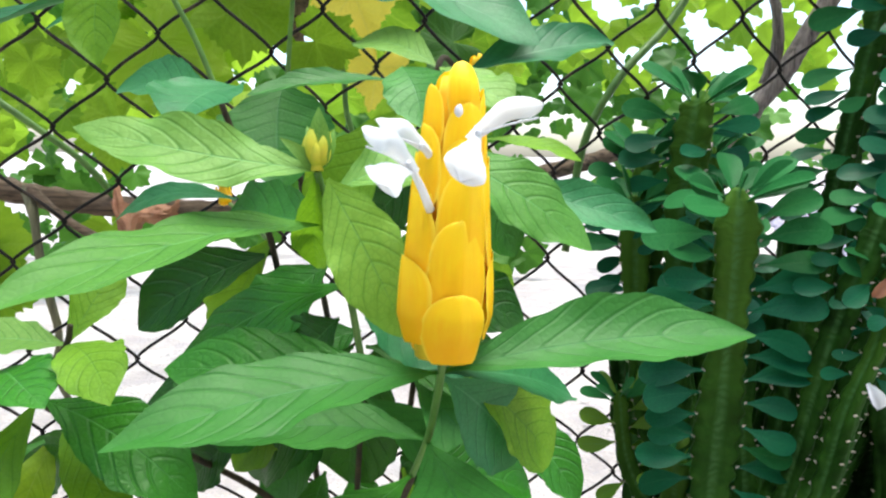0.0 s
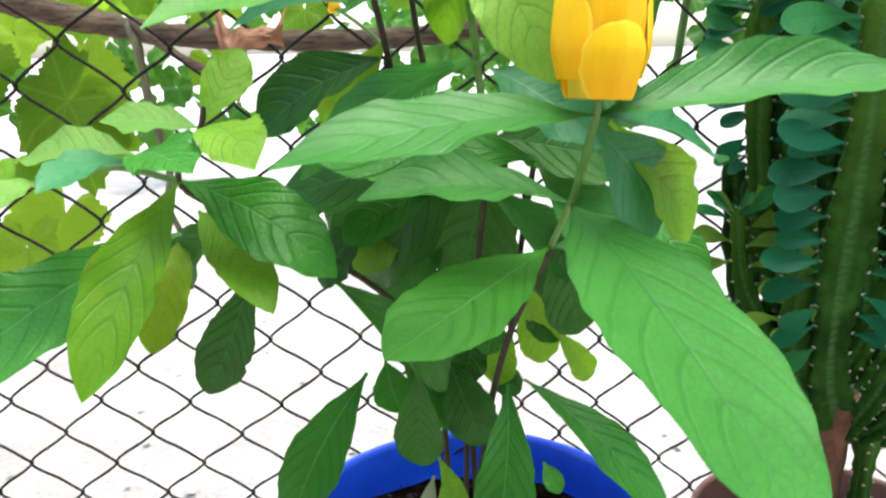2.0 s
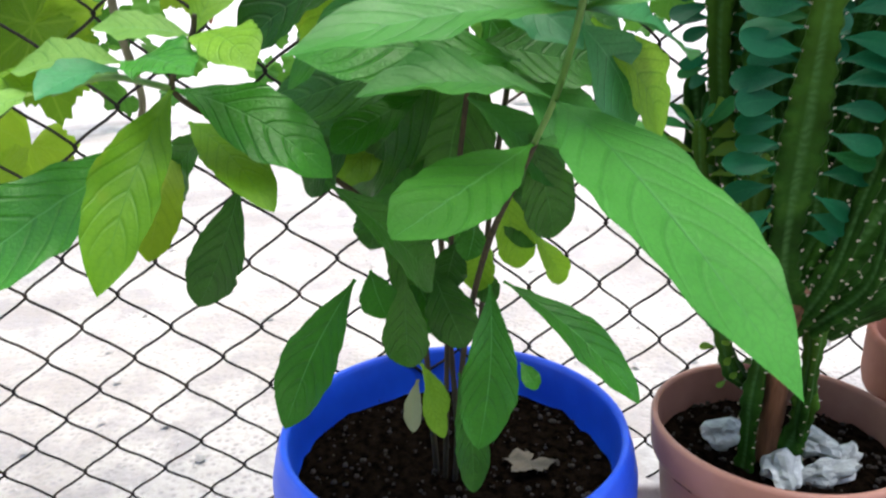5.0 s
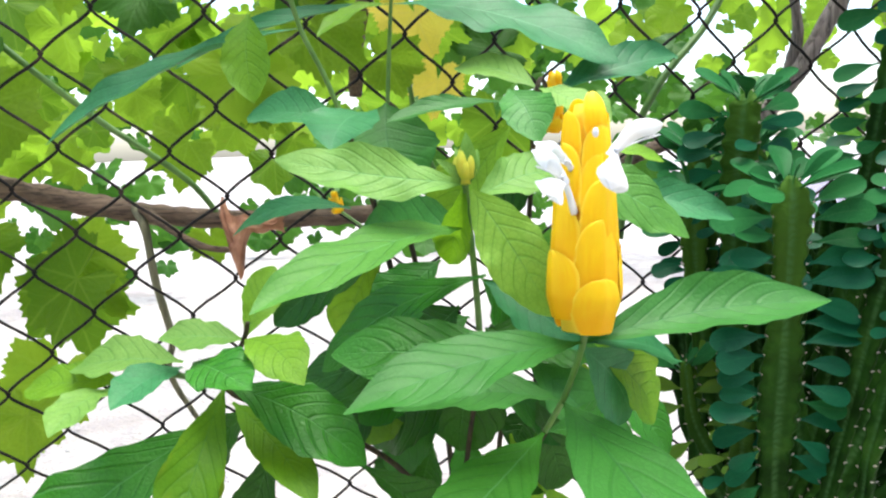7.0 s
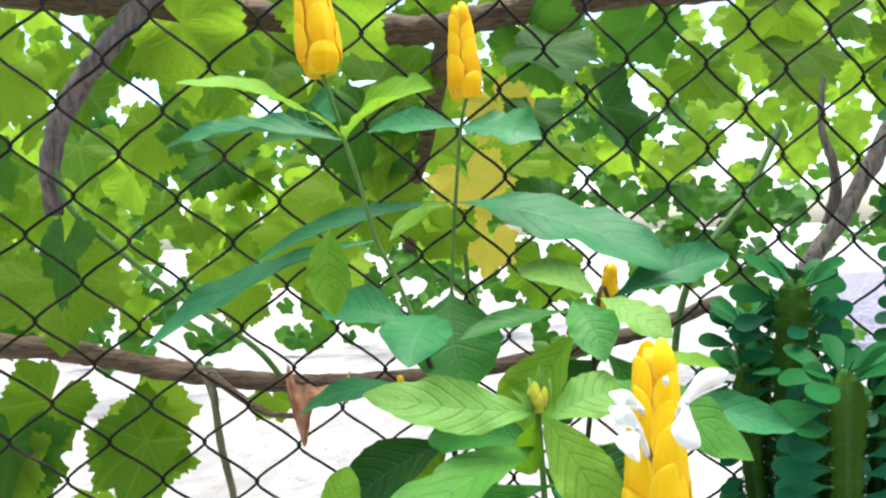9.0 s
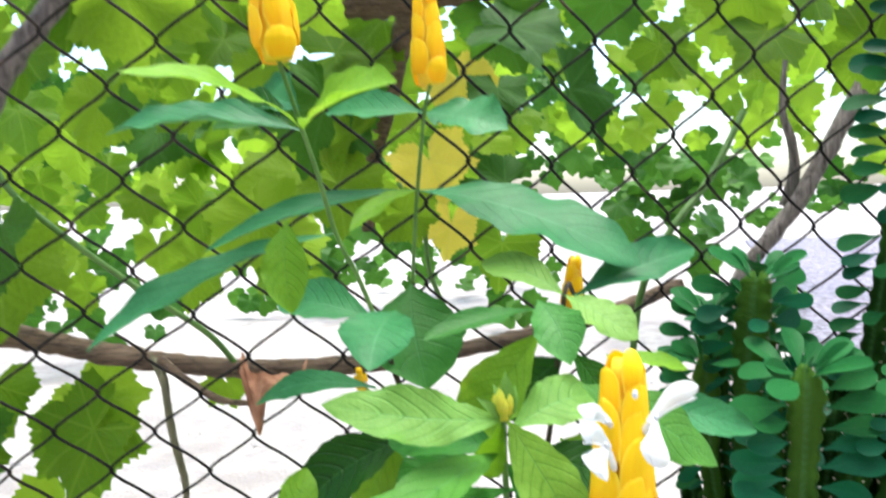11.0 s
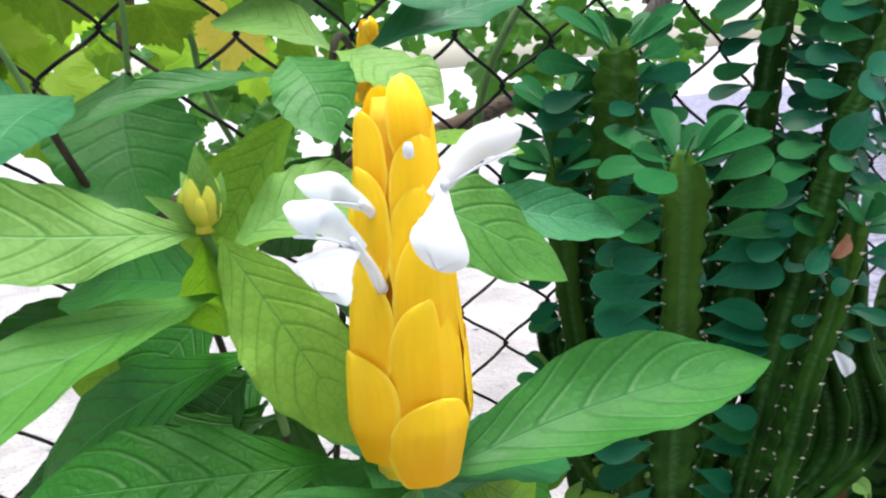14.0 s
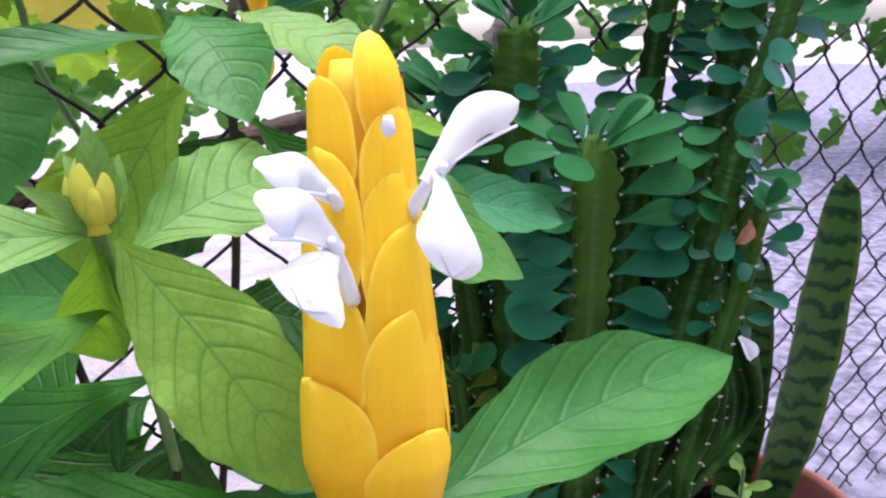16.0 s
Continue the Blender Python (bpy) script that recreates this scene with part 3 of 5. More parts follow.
def build_vine():
    root = thing("grape_vine", (-0.12, 0.7, 0.0), "grape vine with brown canes and green leaves on the fence", "vine")
    add_tube(root, "cane", [(-1.0, 0.5, 0.64), (-0.7, 0.515, 0.612), (-0.452, 0.54, 0.592), (-0.378, 0.545, 0.578), (-0.3, 0.548, 0.561), (-0.221, 0.548, 0.553), (-0.1, 0.565, 0.553), (0.05, 0.59, 0.575), (0.15, 0.63, 0.60)], lambda t: 0.0105 - 0.0045 * t, BARK, 140, 14, 0.3, "rough brown horizontal cane")
    add_tube(root, "cane", [(-0.7, 0.6, 0.93), (-0.438, 0.57, 0.893), (-0.337, 0.56, 0.876), (-0.245, 0.56, 0.863), (-0.144, 0.56, 0.846), (-0.089, 0.56, 0.846), (-0.023, 0.56, 0.857), (0.06, 0.57, 0.866), (0.25, 0.6, 0.88), (0.7, 0.7, 0.93)], lambda t: 0.013 - 0.004 * t, BARK, 140, 12, 0.55)
    add_tube(root, "cane", [(-0.09, 0.57, 0.845), (-0.098, 0.62, 0.83), (-0.115, 0.68, 0.78), (-0.135, 0.69, 0.714), (-0.14, 0.69, 0.655)], lambda t: 0.0105 - 0.004 * t, BARK, 60, 10, 0.3)
    add_tube(root, "cane", [(-0.3, 0.5, 0.885), (-0.315, 0.49, 0.859), (-0.351, 0.487, 0.816), (-0.377, 0.487, 0.784), (-0.394, 0.487, 0.744), (-0.40, 0.50, 0.70)], lambda t: 0.0095 - 0.002 * t, BARK_GREY, 40, 9, 0.35, "grey weathered cane")
    add_tube(root, "cane", [(-0.394, 0.487, 0.744), (-0.382, 0.487, 0.706), (-0.35, 0.492, 0.672), (-0.312, 0.51, 0.634), (-0.284, 0.515, 0.612), (-0.255, 0.53, 0.585), (-0.238, 0.546, 0.556)], 0.0024, STEM_GREEN, 30, 7)
    add_tube(root, "cane", [(-0.306, 0.545, 0.566), (-0.293, 0.53, 0.552), (-0.288, 0.53, 0.507), (-0.281, 0.535, 0.461), (-0.287, 0.54, 0.43), (-0.27, 0.545, 0.39)], lambda t: 0.0036 - 0.0015 * t, CANE_GREEN, 30, 8, 0.25, "grey-green hanging cane")
    add_tube(root, "cane", [(-0.296, 0.535, 0.566), (-0.275, 0.525, 0.552), (-0.245, 0.52, 0.535), (-0.215, 0.525, 0.53)], lambda t: 0.004 - 0.002 * t, BARK, 20, 7, 0.25)
    add_tube(root, "cane", [(0.43, 0.76, 0.86), (0.373, 0.75, 0.763), (0.317, 0.75, 0.668), (0.273, 0.75, 0.614), (0.25, 0.75, 0.58)], lambda t: 0.0105 - 0.003 * t, BARK_GREY, 50, 9, 0.3, "grey twisting cane")
    add_tube(root, "cane", [(0.31, 0.76, 0.665), (0.317, 0.755, 0.70), (0.312, 0.75, 0.735), (0.302, 0.75, 0.77), (0.308, 0.755, 0.83)], lambda t: 0.0075 - 0.005 * t, BARK_GREY, 24, 8, 0.3)
    add_tube(root, "tendril", [(0.206, 0.62, 0.756), (0.167, 0.6, 0.696), (0.125, 0.58, 0.651), (0.10, 0.58, 0.60), (0.09, 0.585, 0.52)], 0.0032, STEM_GREEN, 30, 7)
    add_tube(root, "tendril", [(-0.105, 0.6, 0.7), (-0.085, 0.6, 0.66), (-0.08, 0.6, 0.62), (-0.06, 0.6, 0.57)], 0.0022, STEM_GREEN, 20, 6)
    rnd = random.Random(12)
    shared = {}
    for key, mat in (("g", GRAPE), ("d", GRAPE_DEEP), ("y", GRAPE_YELLOW)):
        shared[key] = [mesh_of("leaf", *grape_blade(s * 7 + 1)[:2], mat, grape_blade(s * 7 + 1)[2]) for s in range(7)]

    def put(key, at, size, face, spin, label=""):
        """face: where the blade's upper side looks; spin: degrees the tip turns from straight down."""
        n = Vector(face).normalized()
        down = Vector((math.sin(radians(spin)), 0, -math.cos(radians(spin))))
        y = (down - n * down.dot(n)).normalized()
        x = y.cross(n)
        m = Matrix((x, y, n)).transposed().to_4x4()
        m.translation = Vector(at) - y * size * 0.25
        part("leaf", shared[key][rnd.randrange(7)], root, label, m @ Matrix.Diagonal((size, size, size, 1)))

    # leaves that stand out singly
    put("y", (-0.072, 0.615, 0.705), 0.068, (0, -1, 0.3), 20, "yellowed grape leaf")
    put("y", (-0.062, 0.63, 0.65), 0.055, (0.1, -1, 0.2), -10, "yellowed grape leaf")
    put("y", (-0.04, 0.62, 0.775), 0.065, (0.2, -1, 0.1), 30, "yellowed grape leaf")
    put("d", (-0.17, 0.575, 0.745), 0.105, (0.1, -1, 0.2), -15)
    put("d", (0.004, 0.50, 0.806), 0.085, (0, -0.6, 0.9), 60)
    put("d", (0.048, 0.55, 0.75), 0.095, (0.8, -0.7, 0.4), 45)
    put("g", (-0.385, 0.60, 0.47), 0.095, (0.1, -1, 0.2), 10)
    put("g", (-0.43, 0.62, 0.39), 0.085, (0.0, -1, 0.3), -20)
    put("g", (-0.372, 0.60, 0.50), 0.10, (-0.2, -1, 0.3), 40)
    put("g", (-0.47, 0.58, 0.52), 0.09, (0.2, -1, 0.3), -30)
    put("g", (-0.25, 0.565, 0.53), 0.036, (0.2, -1, 0.1), 20)
    for _ in range(9):
        x, z = rnd.uniform(-0.64, -0.345), rnd.uniform(0.36, 0.53)
        put("d" if rnd.random() < 0.25 else "g", (x, fence_y(x, z) + rnd.uniform(0.02, 0.12), z), rnd.uniform(0.05, 0.095), (rnd.gauss(0, 0.35), -1, rnd.gauss(0.3, 0.3)), rnd.gauss(0, 40))
    for k in range(288):
        for _ in range(40):
            x = rnd.uniform(-0.95, 0.8)
            z = rnd.uniform(0.44, 1.08)
            y = fence_y(x, z) + rnd.uniform(0.025, 0.4)
            floor = 0.60 if -0.42 < x < 0.02 else (0.50 if x <= -0.42 else 0.66 if x < 0.06 else 0.74)
            if z < floor + 0.05 * noise.noise(Vector((x * 7, y * 7, 2))):
                continue
            if x > 0.1 and z < 0.78 and rnd.random() < 0.5:
                continue
            break
        key = "d" if rnd.random() < 0.16 else "g"
        put(key, (x, y, z), rnd.uniform(0.04, 0.1), (rnd.gauss(0, 0.4), -1 if rnd.random() < 0.8 else 1, rnd.gauss(0.25, 0.45)), rnd.gauss(0, 45))
    # the mass of the arbour behind, too deep to tell leaf from leaf
    verts, faces, uv = [], [], []
    for k in range(2600):
        x = rnd.uniform(-2.6, 3.0)
        depth = rnd.uniform(0.35, 2.6)
        z = 0.5 + 0.1 * depth + rnd.random() * 0.75
        y = fence_y(x, z) + depth
        if noise.noise(Vector((x * 2.6, y * 1.8, z * 2.6))) < -0.08:
            continue
        if x > 0.0 and z < (0.7 if x < 0.5 * y else 0.98) + 0.07 * depth:
            continue
        size = rnd.uniform(0.055, 0.115)
        v, f, w = grape_blade(k % 23, size, True)
        n = Vector((rnd.gauss(0, 0.5), rnd.choice((-1, -1, 1)), rnd.gauss(0.3, 0.5))).normalized()
        y_ax = (Vector((rnd.gauss(0, 0.6), 0, -1)) - n * Vector((0, 0, -1)).dot(n)).normalized()
        x_ax = y_ax.cross(n).normalized()
        m = Matrix((x_ax, y_ax, n)).transposed()
        o = len(verts)
        verts += [m @ Vector(q) + Vector((x, y, z)) for q in v]
        faces += [tuple(i + o for i in q) for q in f]
        uv += w
    ob = new("vine_foliage", mesh_of("vine_foliage", verts, faces, GRAPE, uv))
    hang(ob, None)
    tagged(ob, "mass of sunlit grape leaves on the arbour behind the fence", "foliage", kind="stuff")


build_vine()


def build_far_shrubs():
    rnd = random.Random(33)
    verts, faces, uv = [], [], []
    for k in range(5200):
        a = rnd.uniform(-1.05, 1.25)
        r = rnd.uniform(3.4, 6.0)
        z = rnd.uniform(0.05, 1.0) * (1.25 + 0.6 * noise.noise(Vector((a * 4, 0, 0))) + (1.0 if a > 0.74 else 0))
        x, y = r * math.sin(a), r * math.cos(a)
        if noise.noise(Vector((x * 1.4, y * 1.4, z * 1.6))) < ((0.3 if z < 0.6 else 0.05 + 0.1 * z) if a < 0.0 else ((0.34 if z < 0.72 else 0.06) if a < 0.42 else 0.32) if a < 0.74 else -0.25):
            continue
        v, f, w = grape_blade(k % 17 + 30, rnd.uniform(0.09, 0.19), True)
        n = Vector((rnd.gauss(0, 0.6), -1, rnd.gauss(0.4, 0.6))).normalized()
        y_ax = (Vector((rnd.gauss(0, 0.8), 0, -1)) - n * Vector((0, 0, -1)).dot(n)).normalized()
        x_ax = y_ax.cross(n).normalized()
        m = Matrix((x_ax, y_ax, n)).transposed()
        o = len(verts)
        verts += [m @ Vector(q) + Vector((x, y, z)) for q in v]
        faces += [tuple(i + o for i in q) for q in f]
        uv += w
    ob = new("far_shrubs", mesh_of("far_shrubs", verts, faces, GRAPE_DEEP, uv))
    hang(ob, None)
    tagged(ob, "leafy green shrubs at the back of the garden", "shrub", kind="stuff")


build_far_shrubs()


# ---- blue pot with the golden shrimp plant ----
def build_pot(name, at, radius, height, profile, mat, label, rim, group=""):
    """A turned pot; rim: the first and last turn of its profile that belong to the rim."""
    root = thing(name, at, label, "plant pot", group)
    turns = [(r * radius, z * height) for r, z in profile]
    outer, inner = lathe(turns[:rim[0] + 1]), lathe(turns[rim[1]:])
    o = len(outer[0])
    part("body", mesh_of("body", outer[0] + inner[0], outer[1] + [tuple(k + o for k in f) for f in inner[1]], mat), root, m=Matrix.Translation(at))
    v, f = lathe(turns[rim[0]:rim[1] + 1])
    part("rim", mesh_of("rim", v, f, mat), root, m=Matrix.Translation(at))
    return root


def build_soil(parent, at, radius, z, seed, grains=280):
    n, rings = 64, 22
    verts = [(0, 0, 0)]
    for j in range(1, rings):
        r = radius * j / (rings - 1)
        for i in range(n):
            a = 2 * math.pi * i / n
            x, y = r * math.cos(a), r * math.sin(a)
            h = 0.005 * noise.noise(Vector((x * 30, y * 30, seed))) + 0.004 * noise.noise(Vector((x * 90, y * 90, seed))) + 0.0025 * noise.noise(Vector((x * 220, y * 220, seed)))
            verts.append((x, y, h - 0.004 * (j / rings) ** 4))
    faces = [(0, 1 + i, 1 + (i + 1) % n) for i in range(n)]
    for j in range(rings - 2):
        o = 1 + j * n
        faces += [(o + i, o + n + i, o + n + (i + 1) % n, o + (i + 1) % n) for i in range(n)]
    m = Matrix.Translation((at[0], at[1], z))
    part("soil", mesh_of("soil", verts, faces, SOIL), parent, "dark moist potting soil", m)
    rnd = random.Random(seed)
    bm = bmesh.new()
    for k in range(grains):
        a, r = rnd.uniform(0, 6.28), radius * 0.95 * math.sqrt(rnd.random())
        s = rnd.choice((0.0007, 0.0009, 0.0012, 0.0015, 0.0022))
        bmesh.ops.create_icosphere(bm, subdivisions=1, radius=s, matrix=Matrix.Translation((r * math.cos(a), r * math.sin(a), 0.002)) @ Matrix.Diagonal((rnd.uniform(0.7, 1.4), rnd.uniform(0.7, 1.4), 0.8, 1)))
    tagged(part("soil_litter", mesh_from_bm("soil_litter", bm, PEBBLE), parent, m=m), kind="stuff")


BLUE_AT = (-0.055, 0.468, 0.0)
BLUE_R = 0.128
blue = build_pot("flower_pot", BLUE_AT, BLUE_R, 0.223,
                 [(0.0, 0.0), (0.66, 0.0), (0.7, 0.03), (0.82, 0.3), (0.95, 0.58), (1.03, 0.72), (1.06, 0.81), (1.06, 0.87), (1.035, 0.94), (1.012, 0.98), (1.0, 1.0), (0.985, 1.004), (0.965, 0.998), (0.955, 0.98), (0.945, 0.93), (0.93, 0.85), (0.9, 0.7), (0.0, 0.69)],
                 POT_BLUE, "round bright blue plastic pot filled with dark soil", (8, 14))
build_soil(blue, BLUE_AT, BLUE_R * 0.925, 0.187, 3)

N0 = (-0.005, 0.241, 0.522)
NODE1, NODE2 = (-0.010, 0.268, 0.488), (-0.016, 0.284, 0.468)
BUD, D = (-0.050, 0.269, 0.587), (-0.048, 0.292, 0.565)
S1, S2 = (-0.170, 0.300, 0.492), (-0.161, 0.306, 0.513)
Q = (-0.008, 0.345, 0.632)
A2, B2, C2 = (-0.143, 0.326, 0.723), (-0.132, 0.356, 0.669), (-0.112, 0.368, 0.617)
A3, B3, C3 = (-0.081, 0.405, 0.739), (-0.087, 0.425, 0.692), (-0.092, 0.425, 0.632)
SP2, SP3 = (-0.151, 0.312, 0.756), (-0.077, 0.378, 0.752)

plant = thing("golden_shrimp_plant", (-0.055, 0.45, 0.19), "leafy golden shrimp plant with yellow spikes in a blue pot", "plant")
add_tube(plant, "stem", [(-0.055, 0.45, 0.18), (-0.047, 0.425, 0.30), (-0.034, 0.37, 0.39), NODE2], lambda t: 0.0021 - 0.0004 * t, STEM_BROWN, 50, 8, label="slender brown-green stem")
add_tube(plant, "stem", [NODE2, NODE1, (-0.007, 0.253, 0.506), N0, (-0.004, 0.242, 0.532)], 0.0014, STEM_GREEN, 20, 8)
add_tube(plant, "stem", [(-0.062, 0.455, 0.18), (-0.055, 0.42, 0.36), (-0.042, 0.35, 0.49)], lambda t: 0.0020 - 0.0006 * t, STEM_BROWN, 40, 8)
add_tube(plant, "stem", [(-0.042, 0.35, 0.49), (-0.045, 0.318, 0.535), D, BUD], lambda t: 0.0018 - 0.0004 * t, STEM_GREEN, 30, 8)
add_tube(plant, "stem", [(-0.068, 0.46, 0.18), (-0.078, 0.44, 0.38), (-0.095, 0.40, 0.54), C2], lambda t: 0.0022 - 0.0006 * t, STEM_BROWN, 40, 8)
add_tube(plant, "stem", [C2, (-0.122, 0.364, 0.645), B2, (-0.138, 0.34, 0.7), A2, SP2], lambda t: 0.0014 - 0.0002 * t, STEM_GREEN, 40, 8)
add_tube(plant, "stem", [(-0.05, 0.47, 0.18), (-0.065, 0.46, 0.42), (-0.085, 0.44, 0.56), C3], lambda t: 0.0022 - 0.0006 * t, STEM_BROWN, 40, 8)
add_tube(plant, "stem", [C3, (-0.09, 0.427, 0.66), B3, A3, SP3], lambda t: 0.0013 - 0.0002 * t, STEM_GREEN, 40, 8)
add_tube(plant, "stem", [(-0.042, 0.46, 0.18), (-0.03, 0.44, 0.38), (-0.012, 0.385, 0.54), Q, (0.008, 0.40, 0.625)], lambda t: 0.0020 - 0.0008 * t, STEM_BROWN, 40, 8)
add_tube(plant, "stem", [(-0.052, 0.43, 0.31), (-0.085, 0.385, 0.40), (-0.125, 0.345, 0.45), (-0.155, 0.315, 0.475), S1, S2, (-0.158, 0.304, 0.522)], lambda t: 0.0018 - 0.0006 * t, STEM_BROWN, 40, 8)
add_tube(plant, "stem", [(-0.096, 0.400, 0.545), (-0.110, 0.410, 0.556), (-0.127, 0.423, 0.567)], 0.0011, STEM_GREEN, 12, 7)
add_tube(plant, "stem", [S1, (-0.20, 0.305, 0.497), (-0.228, 0.31, 0.49)], 0.0016, STEM_GREEN, 16, 7)

def grow(base, tip, width, face, mat, arch, **shape):
    """One leaf of the plant: from base to tip, its upper side towards face."""
    low = base[2] < 0.48
    form = dict(a=random.uniform(1.15, 1.35) if low else random.uniform(1.2, 1.42), b=random.uniform(0.68, 0.88) if low else random.uniform(0.86, 1.04), nv=52, nu=13, nick=random.choice((0, 0, 1, 2)), quilt=0.017 if low else random.uniform(0.002, 0.004), wave=random.uniform(0.03, 0.08), twist=random.uniform(-0.32, 0.32), cup=random.uniform(0.03, 0.2))
    form.update(shape)
    add_leaf(plant, base, tip, width * (0.88 if low and width < 0.04 else 1.03), face, mat, arch, **form)


# leaves round the big spike and below it
grow(N0, (0.106, 0.260, 0.531), 0.0305, (0.03, -0.55, 0.82), LEAF_MID, 0.03, a=1.25, b=1.0, nick=0, wave=0.04, twist=0.1)
grow(N0, (-0.098, 0.194, 0.512), 0.031, (-0.12, -0.5, 0.86), LEAF_MID, 0.05, a=1.35, b=1.08, nick=0, wave=0.05, twist=-0.1)
grow(N0, (0.046, 0.285, 0.500), 0.026, (0.2, -0.5, 0.85), LEAF_BLUE, 0.08)
grow(NODE1, (0.040, 0.143, 0.427), 0.052, (0.28, -0.42, 0.86), LEAF_BROAD, 0.07, a=1.2, b=1.08, nick=0, wave=0.03, twist=0.1)
grow(NODE2, (-0.070, 0.207, 0.452), 0.039, (0.05, -0.5, 0.86), LEAF_MID_LIFTED, 0.03, a=1.45, b=0.8, nick=0, wave=0.025, twist=0.05, cup=0.05)
grow(NODE1, (-0.085, 0.250, 0.493), 0.03, (0, -0.4, 0.92), LEAF_MID, 0.08)
grow(NODE2, (0.035, 0.315, 0.445), 0.034, (0.3, -0.6, 0.8), LEAF_FRESH, 0.08)
grow((-0.004, 0.252, 0.517), (0.025, 0.287, 0.472), 0.032, (0.2, -0.9, 0.4), LEAF_BLUE, 0.06)
grow((0.002, 0.262, 0.518), (0.041, 0.300, 0.468), 0.028, (0.4, -0.85, 0.4), LEAF_LIME, 0.08)
grow((-0.024, 0.368, 0.374), (0.048, 0.336, 0.314), 0.031, (0.45, -0.6, 0.75), LEAF_FRESH, 0.09)
grow((-0.032, 0.351, 0.379), (-0.040, 0.311, 0.303), 0.033, (0.05, -0.95, 0.35), LEAF_FRESH, 0.05)
grow((-0.050, 0.400, 0.30), (-0.042, 0.364, 0.237), 0.024, (0.1, -0.95, 0.3), LEAF_SHADED, 0.06)
grow((-0.106, 0.362, 0.379), (-0.144, 0.326, 0.307), 0.034, (0.1, -0.95, 0.35), LEAF_FRESH, 0.06)
grow((-0.076, 0.400, 0.296), (-0.079, 0.383, 0.268), 0.013, (0, -1, 0.3), LEAF_GREY, 0.05)
grow((-0.070, 0.405, 0.296), (-0.060, 0.385, 0.262), 0.016, (0.1, -1, 0.4), LEAF_LIME, 0.05)
grow((-0.078, 0.352, 0.385), (-0.080, 0.372, 0.319), 0.03, (0, -1, 0.15), LEAF_SHADED, 0.05)
grow((-0.066, 0.395, 0.375), (-0.046, 0.385, 0.325), 0.034, (0.1, -1, 0.25), LEAF_SHADED, 0.06)
grow((-0.107, 0.298, 0.450), (-0.063, 0.360, 0.378), 0.036, (0.45, -0.7, 0.6), LEAF_SHADED, 0.09)
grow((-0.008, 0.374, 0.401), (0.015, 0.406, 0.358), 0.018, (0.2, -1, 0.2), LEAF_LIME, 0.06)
grow((-0.048, 0.36, 0.50), (-0.112, 0.399, 0.420), 0.052, (-0.3, -0.85, 0.5), LEAF_SHADED, 0.08)
grow((-0.034, 0.372, 0.50), (-0.056, 0.405, 0.41), 0.05, (0, -0.95, 0.35), LEAF_SHADED, 0.06)
grow((-0.012, 0.35, 0.46), (0.004, 0.372, 0.398), 0.036, (0.2, -0.95, 0.35), LEAF_SHADED, 0.06)
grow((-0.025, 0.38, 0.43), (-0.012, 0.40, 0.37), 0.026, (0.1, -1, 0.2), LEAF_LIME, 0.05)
grow((-0.095, 0.385, 0.41), (-0.075, 0.40, 0.345), 0.026, (0.2, -1, 0.1), LEAF_SHADED, 0.06)
# side branch
grow(S1, (-0.183, 0.230, 0.424), 0.027, (0.25, -0.75, 0.6), LEAF_OLIVE, 0.06)
grow(S1, (-0.101, 0.284, 0.455), 0.033, (0.05, -0.65, 0.78), LEAF_FRESH, 0.09)
grow((-0.177, 0.333, 0.472), (-0.123, 0.267, 0.445), 0.027, (0.1, -0.6, 0.8), LEAF_OLIVE, 0.08)
grow((-0.190, 0.350, 0.458), (-0.197, 0.311, 0.409), 0.028, (0.15, -0.9, 0.4), LEAF_YELLOW, 0.05)
grow((-0.185, 0.33, 0.462), (-0.275, 0.27, 0.405), 0.046, (0.1, -0.7, 0.75), LEAF_FRESH, 0.08)
grow((-0.166, 0.37, 0.432), (-0.200, 0.376, 0.358), 0.034, (0.05, -1, 0.1), LEAF_SHADED, 0.05)
grow((-0.193, 0.309, 0.502), (-0.257, 0.324, 0.496), 0.032, (0, -0.4, 0.95), LEAF_PALE, 0.08)
grow((-0.192, 0.306, 0.500), (-0.213, 0.268, 0.492), 0.024, (0, -0.5, 0.9), LEAF_BLUE, 0.08)
grow((-0.185, 0.300, 0.504), (-0.147, 0.261, 0.501), 0.028, (0, -0.5, 0.9), LEAF_FRESH, 0.08)
grow(S2, (-0.124, 0.262, 0.502), 0.026, (0.1, -0.6, 0.85), LEAF_LIME, 0.10)
grow(S2, (-0.200, 0.297, 0.517), 0.022, (0, -0.5, 0.9), LEAF_PALE, 0.08)
grow(S2, (-0.150, 0.335, 0.545), 0.02, (0.2, -0.9, 0.3), LEAF_LIME, 0.05)
grow((-0.227, 0.310, 0.490), (-0.240, 0.264, 0.482), 0.024, (-0.1, -0.5, 0.9), LEAF_PALE, 0.08)
grow((-0.222, 0.312, 0.492), (-0.285, 0.33, 0.485), 0.026, (-0.1, -0.5, 0.9), LEAF_LIME, 0.08)
grow((-0.165, 0.33, 0.47), (-0.205, 0.36, 0.425), 0.03, (0, -0.9, 0.4), LEAF_SHADED, 0.06)
